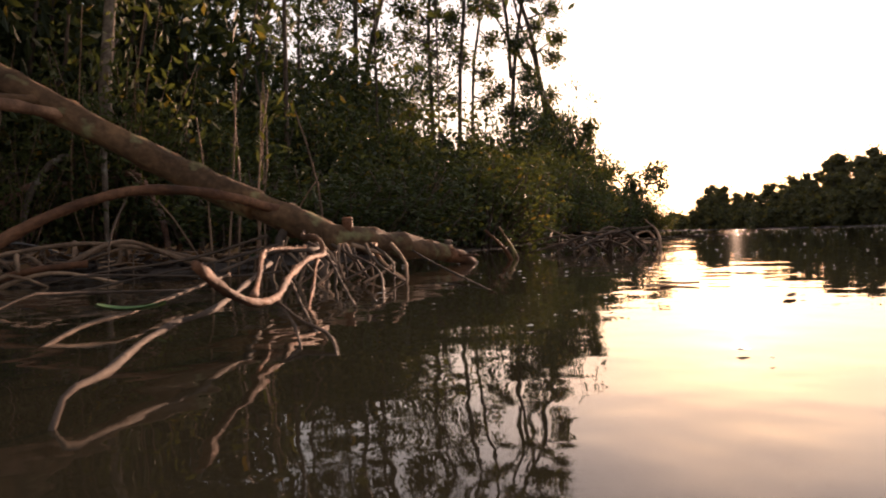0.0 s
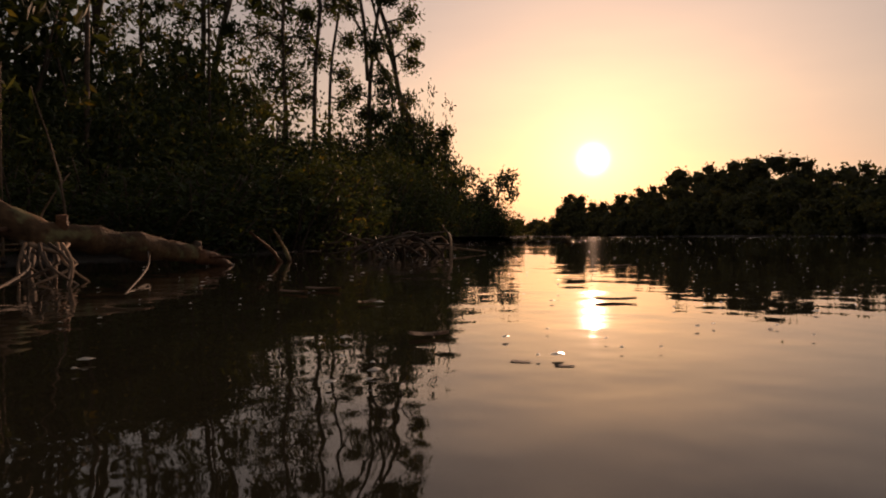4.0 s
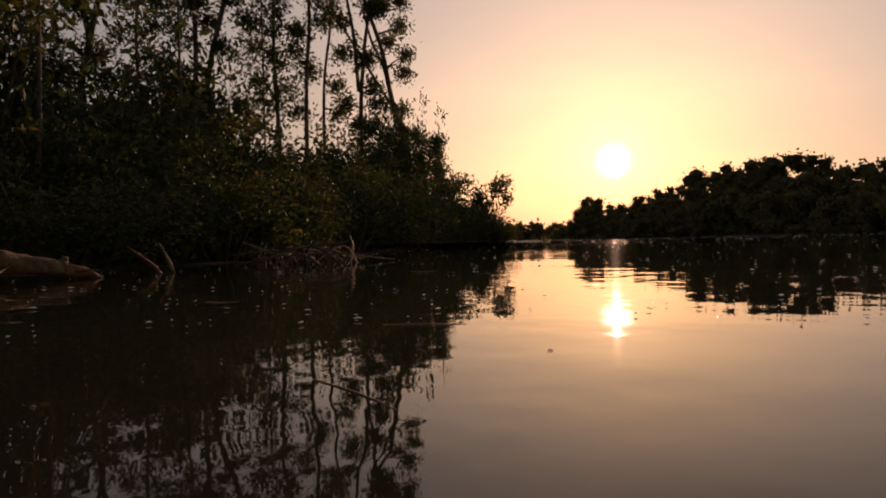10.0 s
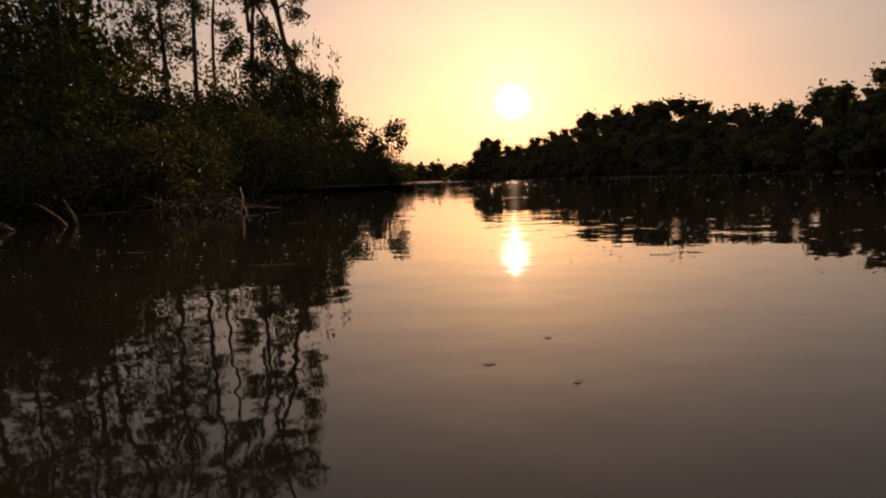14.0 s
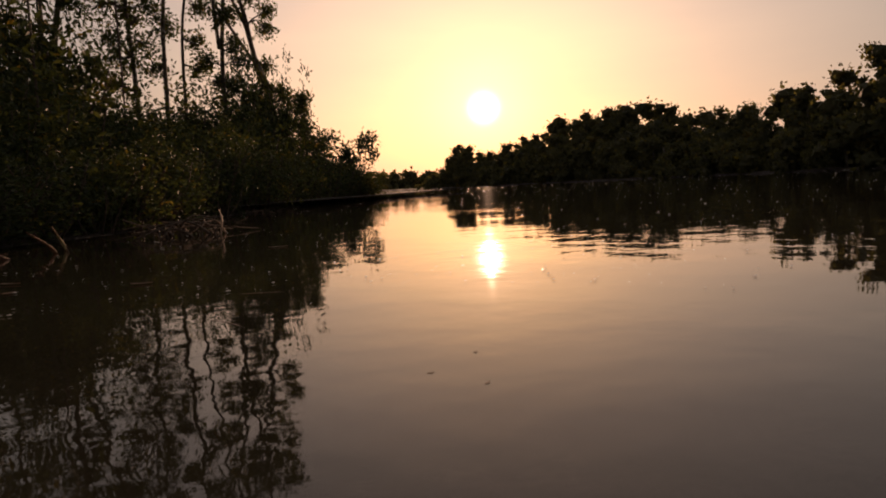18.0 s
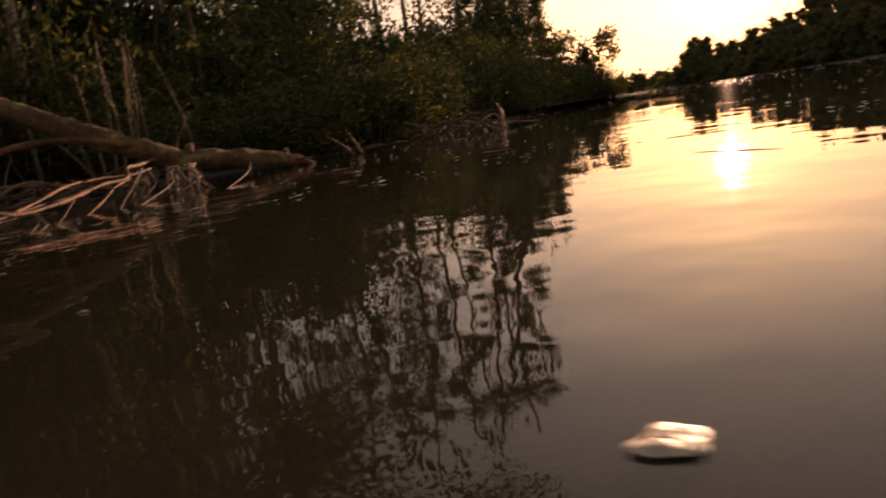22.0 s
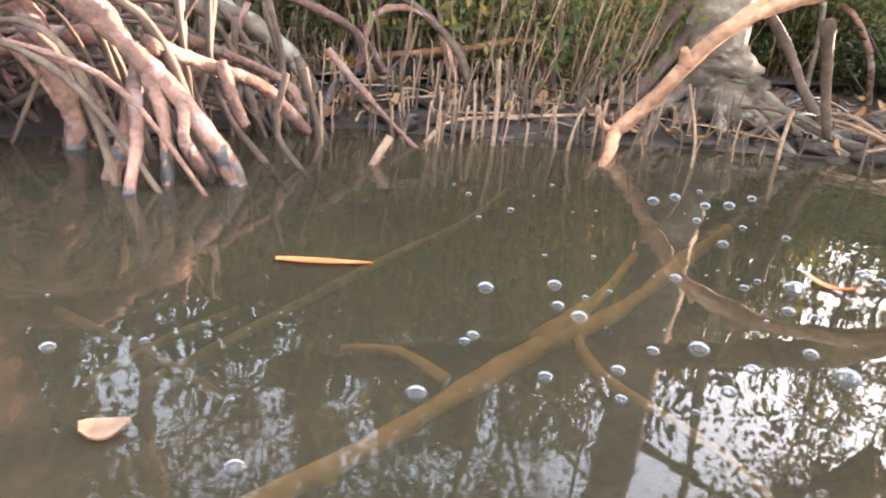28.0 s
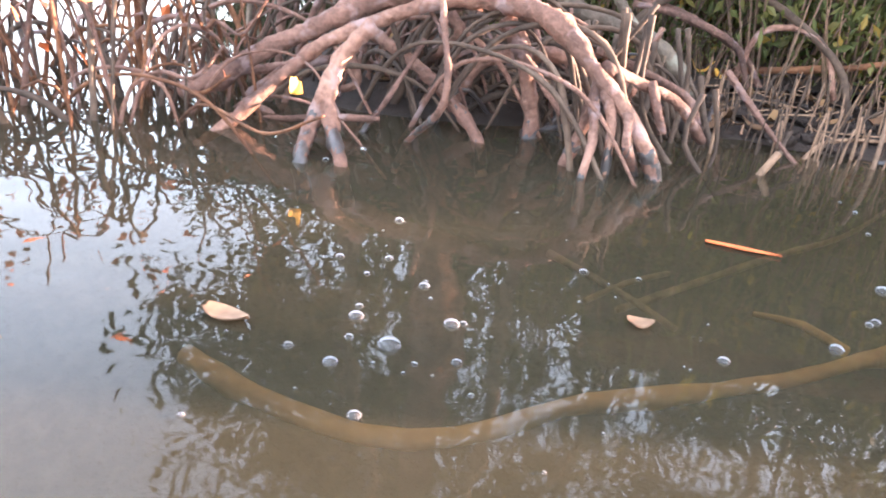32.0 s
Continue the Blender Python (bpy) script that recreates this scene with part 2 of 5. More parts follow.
def water_material():
    """Silty creek water: a little of the bed shows through, the rest is suspended silt, with a mirror film on top."""
    m, t, b = nodes_of("silty_water")
    t.nodes.remove(b)
    out = t.nodes["Material Output"]
    silt = t.nodes.new("ShaderNodeBsdfDiffuse")
    t.links.new(ramp(t, noise_tex(t, 0.9, 3), [(0.3, (0.034, 0.030, 0.0185)), (0.7, (0.049, 0.0435, 0.027))]), silt.inputs[0])
    clear = t.nodes.new("ShaderNodeBsdfTransparent")
    clear.inputs[0].default_value = (0.8, 0.68, 0.48, 1)
    body = t.nodes.new("ShaderNodeMixShader")
    body.inputs[0].default_value = 0.5
    t.links.new(silt.outputs[0], body.inputs[1])
    t.links.new(clear.outputs[0], body.inputs[2])
    gloss = t.nodes.new("ShaderNodeBsdfGlossy")
    gloss.inputs["Roughness"].default_value = 0.015
    gloss.inputs[0].default_value = (0.97, 0.97, 0.97, 1)
    fres = t.nodes.new("ShaderNodeFresnel")
    fres.inputs[0].default_value = 1.333
    mx = t.nodes.new("ShaderNodeMixShader")
    t.links.new(fres.outputs[0], mx.inputs[0])
    t.links.new(body.outputs[0], mx.inputs[1])
    t.links.new(gloss.outputs[0], mx.inputs[2])
    t.links.new(mx.outputs[0], out.inputs[0])
    swell, ripple = noise_tex(t, 1.1, 2, 0.5), noise_tex(t, 7.0, 2.5, 0.5)
    patch = ramp(t, noise_tex(t, 0.35, 2), [(0.4, (0.12, 0.12, 0.12)), (0.62, (1, 1, 1))])
    rp = t.nodes.new("ShaderNodeMath")
    rp.operation = "MULTIPLY"
    t.links.new(ripple, rp.inputs[0])
    t.links.new(patch, rp.inputs[1])
    where, split, calm = t.nodes.new("ShaderNodeTexCoord"), t.nodes.new("ShaderNodeSeparateXYZ"), t.nodes.new("ShaderNodeMapRange")
    t.links.new(where.outputs["Object"], split.inputs[0])
    t.links.new(split.outputs[0], calm.inputs[0])
    for k, v in enumerate((0.2, 1.5, 1.5, 0.85)):
        calm.inputs[k + 1].default_value = v
    rq = t.nodes.new("ShaderNodeMath")
    rq.operation = "MULTIPLY"
    t.links.new(rp.outputs[0], rq.inputs[0])
    t.links.new(calm.outputs[0], rq.inputs[1])
    b1 = t.nodes.new("ShaderNodeBump")
    b1.inputs["Distance"].default_value = 0.0045
    t.links.new(swell, b1.inputs["Height"])
    b2 = t.nodes.new("ShaderNodeBump")
    b2.inputs["Distance"].default_value = 0.003
    t.links.new(rq.outputs[0], b2.inputs["Height"])
    t.links.new(b1.outputs[0], b2.inputs["Normal"])
    t.links.new(b2.outputs[0], gloss.inputs["Normal"])
    t.links.new(b2.outputs[0], fres.inputs["Normal"])
    return m


WATER = water_material()


def bubble_material():
    m, t, b = nodes_of("bubble_film")
    t.nodes.remove(b)
    g = t.nodes.new("ShaderNodeBsdfPrincipled")
    g.inputs["Base Color"].default_value = (0.85, 0.87, 0.9, 1)
    g.inputs["Roughness"].default_value = 0.08
    tr = t.nodes.new("ShaderNodeBsdfTransparent")
    tr.inputs[0].default_value = (0.93, 0.93, 0.95, 1)
    lw = t.nodes.new("ShaderNodeFresnel")
    lw.inputs[0].default_value = 1.5
    mx = t.nodes.new("ShaderNodeMixShader")
    t.links.new(lw.outputs[0], mx.inputs[0])
    t.links.new(tr.outputs[0], mx.inputs[1])
    t.links.new(g.outputs[0], mx.inputs[2])
    t.links.new(mx.outputs[0], t.nodes["Material Output"].inputs[0])
    return m


BUBBLE = bubble_material()

# ---- geometry helpers ----
rng = np.random.default_rng(7)


def mesh_ob(name, verts, faces, material, parent=None, label="", smooth=True):
    me = bpy.data.meshes.new(name)
    me.from_pydata([tuple(map(float, v)) for v in verts], [], faces)
    me.materials.append(material)
    if smooth:
        me.polygons.foreach_set("use_smooth", [True] * len(me.polygons))
    me.update()
    ob = new(name, me)
    if parent is not None:
        ob.parent = parent
    if label:
        tagged(ob, label)
    return ob


def spline(points, step):
    """A Catmull-Rom line through the points, in pieces about step long."""
    p = np.array(points, float)
    p = np.vstack([2 * p[0] - p[1], p, 2 * p[-1] - p[-2]])
    out = []
    for a, b, c, d in zip(p[:-3], p[1:-2], p[2:-1], p[3:]):
        n = max(2, int(np.linalg.norm(c - b) / step))
        for s in np.arange(n) / n:
            out.append(0.5 * ((2 * b) + (c - a) * s + (2 * a - 5 * b + 4 * c - d) * s**2 + (3 * b - a - 3 * c + d) * s**3))
    out.append(p[-2])
    return np.array(out)


def tube(points, r0, r1, sides=8, step=0.05, wobble=0.12, knots=0.0):
    """Vertices and faces of a tapered, slightly lumpy limb along the points, closed at both ends."""
    line = spline(points, step)
    n = len(line)
    lumps = np.convolve(rng.standard_normal(n + 8), np.hanning(9) / 2.2, "valid")
    rad = np.linspace(r0, r1, n) * (1 + wobble * lumps * 0.6)
    if knots:
        swell = np.convolve((rng.random(n + 4) > 0.9) * 1.0, [0.3, 0.7, 1.0, 0.7, 0.3], "valid")
        rad *= 1 + knots * np.minimum(swell, 1.2)
    tan = np.gradient(line, axis=0)
    tan /= np.linalg.norm(tan, axis=1, keepdims=True) + 1e-9
    ref = np.array([0.0, 0.0, 1.0]) if abs(tan[0][2]) < 0.9 else np.array([1.0, 0, 0])
    verts, ang = [], np.linspace(0, 2 * np.pi, sides, endpoint=False)
    for i in range(n):
        u = np.cross(tan[i], ref)
        u /= np.linalg.norm(u) + 1e-9
        v = np.cross(tan[i], u)
        ref = np.cross(u, tan[i])
        rr = rad[i] * (1 + wobble * 0.7 * rng.standard_normal(sides))
        verts.append(line[i] + np.outer(np.cos(ang) * rr, u) + np.outer(np.sin(ang) * rr, v))
    verts = np.vstack(verts)
    faces = []
    for i in range(n - 1):
        for j in range(sides):
            k = (j + 1) % sides
            faces.append((i * sides + j, i * sides + k, (i + 1) * sides + k, (i + 1) * sides + j))
    faces.append(tuple(range(sides - 1, -1, -1)))
    faces.append(tuple(range((n - 1) * sides, n * sides)))
    return verts, faces


def joined(pieces):
    vs, fs, off = [], [], 0
    for v, f in pieces:
        vs.append(np.asarray(v))
        fs += [tuple(i + off for i in q) for q in f]
        off += len(v)
    return np.vstack(vs), fs


def leaves(centres, size, spread, upward=0.35, narrow=0.42):
    """Folded, pointed leaves, one at each centre."""
    c = np.asarray(centres)
    n = len(c)
    d = rng.standard_normal((n, 3))
    d[:, 2] += upward
    d /= np.linalg.norm(d, axis=1, keepdims=True)
    s = np.cross(d, rng.standard_normal((n, 3)))
    s /= np.linalg.norm(s, axis=1, keepdims=True) + 1e-9
    up = np.cross(s, d)
    ln = size * (1 + spread * (rng.random(n) - 0.5))[:, None]
    w = ln * narrow * 0.5
    base, tip, mid = c, c + d * ln, c + d * ln * 0.5
    left, right = mid + s * w + up * w * 0.35, mid - s * w + up * w * 0.35
    verts = np.stack([base, left, tip, right], 1).reshape(-1, 3)
    k = np.arange(n)[:, None] * 4
    return verts, [tuple(r) for r in (k + [0, 1, 2]).tolist()] + [tuple(r) for r in (k + [0, 2, 3]).tolist()]


def empty(name, place, label, category, group="", kind=""):
    ob = new(name)
    ob.location = place
    ob.empty_display_size = 0.1
    return tagged(ob, label, category, group, kind)


# ---- the ground, the creek and its banks ----
EDGE = [(-60, 40), (-30, 26), (-14, 15), (-7, 9.5), (-4.0, 6.0), (-2.8, 4.2), (-2.2, 3.35), (-1.75, 3.5), (-1.4, 3.8), (-1.0, 3.98), (-0.6, 4.14), (-0.15, 4.24), (0.3, 4.3), (0.8, 4.55),
        (1.3, 5.0), (1.9, 5.4), (2.5, 5.8), (3.5, 6.9), (5.5, 9.1), (8.0, 11.6), (10.4, 13.5), (12.2, 14.4), (13.2, 16.5), (15, 20.5), (17, 26), (17, 34), (10, 50), (-10, 75), (-60, 110)]


def ground_sheet():
    n = 60
    r = np.r_[0, np.geomspace(2, 1500, 24)]
    ang = np.linspace(0, 2 * np.pi, n, endpoint=False)
    verts = [(0, 0, -0.75)] + [(a * math.cos(b), a * math.sin(b), -0.75 - 0.05 * math.sin(3 * b + a)) for a in r[1:] for b in ang]
    faces = [(0, 1 + j, 1 + (j + 1) % n) for j in range(n)]
    for i in range(len(r) - 2):
        for j in range(n):
            k = (j + 1) % n
            faces.append((1 + i * n + j, 1 + (i + 1) * n + j, 1 + (i + 1) * n + k, 1 + i * n + k))
    return mesh_ob("ground", verts, faces, MUD)


tagged(ground_sheet(), "brown silt bed of the creek and land under it", "ground", kind="structure")


def bank_mesh(name, edge, depth, rise, label):
    """A mud bank: a strip inland from the waterline, with a slope that runs on under the water."""
    e = spline([(x, y, 0) for x, y in edge], 0.3)
    tan = np.gradient(e, axis=0)
    tan /= np.linalg.norm(tan, axis=1, keepdims=True)
    inland = np.stack([-tan[:, 1], tan[:, 0], 0 * tan[:, 0]], 1)
    offs = np.r_[-1.6, -0.9, -0.5, -0.25, -0.1, 0.0, 0.06, 0.14, 0.25, 0.4, 0.6, 0.85, 1.2, 1.7, 2.6, 4.5, 9, depth]
    verts = []
    for i, p in enumerate(e):
        for o in offs:
            q = p + inland[i] * o
            z = -0.75 * (1 - math.exp(o * 1.3)) if o < 0 else rise * (1 - math.exp(-o * 0.9))
            lump = noise.noise(Vector((q[0] * 2.3, q[1] * 2.3, 0))) * 0.035 + noise.noise(Vector((q[0] * 8, q[1] * 8, 3))) * 0.014
            verts.append((q[0] + noise.noise(Vector((q[0] * 3, q[1] * 3, 9))) * 0.06, q[1], z + lump * min(1, 0.4 + abs(o))))
    m = len(offs)
    faces = [(i * m + j, i * m + j + 1, (i + 1) * m + j + 1, (i + 1) * m + j) for i in range(len(e) - 1) for j in range(m - 1)]
    return tagged(mesh_ob(name, verts, faces, MUD), label, "mud bank", kind="structure")


bank_mesh("mud_bank", EDGE, 30, 0.1, "dark wet mud bank with roots and litter at the waterline")
FAR_EDGE = [(20, -60), (26, -38), (32, -18), (38, -2), (44, 10), (53, 24), (64, 38), (76, 56), (86, 74), (92, 92), (110, 130)]
bank_mesh("far_mud_bank", FAR_EDGE[::-1], 60, 0.2, "low mud bank of the far shore")
ve, fe = [], []
radii = np.r_[0, np.geomspace(0.5, 1500, 30)]
for r_ in radii[1:]:
    ve += [(r_ * math.cos(a), r_ * math.sin(a), 0) for a in np.linspace(0, 2 * np.pi, 48, endpoint=False)]
ve = [(0, 0, 0)] + ve
fe = [(0, 1 + j, 1 + (j + 1) % 48) for j in range(48)]
for i in range(len(radii) - 2):
    fe += [(1 + i * 48 + j, 1 + (i + 1) * 48 + j, 1 + (i + 1) * 48 + (j + 1) % 48, 1 + i * 48 + (j + 1) % 48) for j in range(48)]
tagged(mesh_ob("water", ve, fe, WATER), "still brown silty creek water with faint ripples", "water", kind="structure")


def bank_side(x, y):
    """How far (x, y) lies inland of the near waterline, roughly; below 0 over the water."""
    best, side = 1e9, 0.0
    for (ax, ay), (bx, by) in zip(EDGE[:-1], EDGE[1:]):
        dx, dy = bx - ax, by - ay
        s = max(0.0, min(1.0, ((x - ax) * dx + (y - ay) * dy) / (dx * dx + dy * dy)))
        px, py = ax + s * dx - x, ay + s * dy - y
        d = math.hypot(px, py)
        if d < best:
            best, side = d, math.copysign(d, dx * (y - ay) - dy * (x - ax))
    return side


def mud_z(x, y):
    o = bank_side(x, y)
    return 0.1 * (1 - math.exp(-o * 0.9)) if o > 0 else -0.75 * (1 - math.exp(o * 1.3))


# ---- far shore ----
def lump_mesh():
    """Directions and faces of a coarse ball, from which the leafy masses of far crowns are shaped."""
    b = bmesh.new()
    bmesh.ops.create_icosphere(b, subdivisions=2, radius=1)
    v, f = np.array([q.co[:] for q in b.verts]), [tuple(q.index for q in c.verts) for c in b.faces]
    b.free()
    return v, f


LUMP = lump_mesh()


def far_wood(name, edge, height, rows, per_clump, leaf, gap, label):
    """A far wood: rounded crowns of clumped leaves over short boles, in rows inland of an edge."""
    e = spline([(x, y, 0) for x, y in edge], gap)
    tan = np.gradient(e, axis=0)
    tan /= np.linalg.norm(tan, axis=1, keepdims=True)
    inland = np.stack([tan[:, 1], -tan[:, 0], 0 * tan[:, 0]], 1)
    pts, boles, masses = [], [], []
    for i in range(len(e)):
        for k in range(rows):
            foot = e[i] + inland[i] * (0.6 + gap * 1.3 * k + rng.random() * 0.7 * gap) + tan[i] * rng.random() * gap
            h = height(foot) * ((0.55 + 0.2 * k) if k < rows - 1 else 1.0) * (0.86 + 0.17 * rng.random())
            boles.append(tube([foot, foot + [rng.normal(0, 0.3), rng.normal(0, 0.3), h * 0.8]], 0.1, 0.05, 4, 2.0, 0.05))
            for j in range(15):
                s = (j + rng.random()) / 15
                rr = (h * 0.07 + 0.34) * (0.6 + 0.8 * rng.random()) * gap / 2.2
                cc = foot + [rng.normal(0, 0.5 * gap * (1.1 - 0.8 * s)), rng.normal(0, 0.5 * gap * (1.1 - 0.8 * s)), max(0.5 * rr, (h - rr) * s)]
                bulge = 1 + 0.3 * rng.standard_normal((len(LUMP[0]), 1))
                masses.append((cc + LUMP[0] * rr * 0.66 * np.clip(bulge, 0.5, 1.5) * [1, 1, 0.85], LUMP[1]))
                q = rng.standard_normal((per_clump, 3))
                pts.append(cc + q / np.linalg.norm(q, axis=1, keepdims=True) * rr * (0.7 + 0.55 * rng.random((per_clump, 1))) * [1, 1, 0.85])
    root = empty(name, (0, 0, 0), label, "woods", kind="stuff")
    v, f = leaves(np.vstack(pts), leaf, 0.8, 0.2, 0.8)
    tagged(mesh_ob("foliage", v, f, LEAF_FAR_HAZED, root, smooth=False), kind="stuff")
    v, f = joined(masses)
    tagged(mesh_ob("bough_mass", v, f, LEAF_FAR_HAZED, root, smooth=False), kind="stuff")
    v, f = joined(boles)
    tagged(mesh_ob("bole_mass", v, f, BARK_TREE, root), kind="stuff")
    return root


RIDGE = [(44, 0.028), (46.6, 0.028), (47.2, 0.058), (48.8, 0.056), (50, 0.045), (51.8, 0.05), (54, 0.069), (57.2, 0.088), (59, 0.091), (61, 0.101), (64, 0.099), (66.5, 0.086), (70.3, 0.077), (72, 0.09), (74.8, 0.107), (77, 0.12), (79.5, 0.147), (84, 0.165), (100, 0.17)]


def ridge_height(p):
    """Height of the far wood along the shore, from its slope seen from the middle of the creek."""
    x, y = p[0] - 0.9, p[1] - 1.5
    return float(np.interp(math.degrees(math.atan2(x, y)), [a for a, _ in RIDGE], [b for _, b in RIDGE])) * math.hypot(x, y) * 1.16


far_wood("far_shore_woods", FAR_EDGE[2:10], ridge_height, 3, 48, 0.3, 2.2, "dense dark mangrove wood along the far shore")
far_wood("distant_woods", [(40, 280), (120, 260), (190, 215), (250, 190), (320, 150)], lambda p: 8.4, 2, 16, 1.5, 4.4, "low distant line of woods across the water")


# ---- standing trees and bushes ----
def tree(name, foot, top, r0, limbs, leaf_n, leaf, label, lean_limbs=0.6, crown_from=0.35, fork=False, mat=None):
    """A bank tree: trunk, limbs and a loose crown of separate leaves in clumps at the twig ends."""
    mat = mat or BARK_TREE
    foot, top = np.array(foot, float), np.array(top, float)
    h = np.linalg.norm(top - foot)
    root = empty(name, foot, label, "tree", "trees on the bank")
    mids = [foot + (top - foot) * s + np.r_[rng.normal(0, 0.02 * h, 2), 0] for s in (0.25, 0.5, 0.75)]
    line = spline([foot, *mids, top], 0.4) - foot
    v, f = tube(line, r0, r0 * 0.35, 8, 0.4, 0.06)
    mesh_ob("trunk", v, f, mat, root)
    if fork:
        s = line[len(line) // 4]
        v, f = tube([s, s + [0.25, 0.1, h * 0.2], s + [0.55, 0.2, h * 0.6]], r0 * 0.7, r0 * 0.3, 8, 0.4, 0.06)
        mesh_ob("trunk", v, f, mat, root)
    pts, twigs = [], []
    for k in range(limbs):
        s = crown_from + (1 - crown_from) * (k + rng.random()) / limbs
        base = line[min(len(line) - 1, int(s * len(line)))]
        a, ln = rng.random() * 6.283, h * (0.1 + 0.14 * rng.random()) * lean_limbs / 0.6
        d = np.array([math.cos(a), math.sin(a), 0.35 + 0.5 * rng.random()])
        tip = base + d * ln
        v, f = tube([base, base + d * ln * 0.5 + [0, 0, -0.04 * ln], tip], r0 * 0.28, r0 * 0.08, 5, 0.25, 0.1)
        mesh_ob("limb", v, f, mat, root)
        for _ in range(6):
            q = base + d * ln * (0.35 + 0.75 * rng.random()) + rng.normal(0, 0.17 * ln, 3)
            twigs.append(tube([base + d * ln * 0.4, q], r0 * 0.06, r0 * 0.03, 3, 0.5, 0))
            pts.append(q + rng.normal(0, 0.075 * ln + 0.05, (leaf_n, 3)))
    v, f = joined(twigs)
    tagged(mesh_ob("twig_mass", v, f, mat, root), kind="stuff")
    v, f = leaves(np.vstack(pts), leaf, 0.6)
    tagged(mesh_ob("crown", v, f, LEAF, root, smooth=False), kind="stuff")
    return root


def from_eye(az, dist):
    """A place on the bank by its bearing and distance from the middle of the walk."""
    return np.array([0.93 + dist * math.sin(radians(az)), 1.6 + dist * math.cos(radians(az))])


TREE_LABEL = "slender grey mangrove tree with a loose leafy crown"
for az, dist, h, r, limbs in [(-2, 14, 8, 0.1, 16), (-6, 12.5, 8, 0.12, 16), (-11, 12, 8, 0.12, 16), (-16, 11.5, 8, 0.1, 16), (-21, 12, 8, 0.12, 16), (-4, 18, 9, 0.12, 16), (-13, 18, 9, 0.12, 16), (2, 19, 9, 0.1, 12)]:
    x, y = from_eye(az, dist)
    tree("mangrove_tree", (x, y, 0.08), (x + rng.normal(0, 0.3), y + rng.normal(0, 0.3), h), r, limbs, 42, 0.15, TREE_LABEL, 0.75, 0.2)


def open_tree(name, lines, r0, clumps, label, leaf=0.095, dense=1.4):
    """A bank tree with an open crown: stems along their lines, and a limb out to each clump of leaves."""
    foot = np.array(lines[0][0], float)
    root = empty(name, foot, label, "tree", "trees on the bank")
    stems = []
    for k, line in enumerate(lines):
        s = spline(np.array(line, float) - foot, 0.3)
        v, f = tube(s, r0 * (1 if k == 0 else 0.7), r0 * (0.4 if k == 0 else 0.3), 9, 0.3, 0.06, 0.1)
        mesh_ob("trunk", v, f, BARK_TREE, root)
        stems.append(s)
    stem = np.vstack(stems)
    twigs, pts = [], []
    for x, y, z, r in clumps:
        c = np.array([x, y, z]) - foot
        below = stem[stem[:, 2] < c[2] + 0.1]
        below = below if len(below) else stem
        a = below[np.argmin(np.linalg.norm(below - c, axis=1) + 0.5 * np.abs(below[:, 2] - c[2] + 0.6 * r))]
        mid = (a + c) / 2 + rng.normal(0, 0.06, 3) + [0, 0, 0.05]
        v, f = tube([a, mid, c], 0.02 + 0.03 * r, 0.008, 5, 0.12, 0.1)
        mesh_ob("limb", v, f, BARK_TREE, root)
        for _ in range(int(7 + 10 * r)):
            q = rng.standard_normal(3)
            q = c + q / np.linalg.norm(q) * r * rng.random() ** 0.45 * [1, 1, 0.85]
            twigs.append(tube([(c + mid) / 2, (c + q) / 2 + rng.normal(0, 0.04, 3), q], 0.009, 0.003, 4, 0.2, 0))
            pts.append(q + rng.normal(0, 0.09, (int(27 * dense), 3)))
    v, f = joined(twigs)
    tagged(mesh_ob("twig_mass", v, f, BARK_TREE, root), kind="stuff")
    v, f = leaves(np.vstack(pts), leaf, 0.6)
    tagged(mesh_ob("crown", v, f, LEAF, root, smooth=False), kind="stuff")
    return root


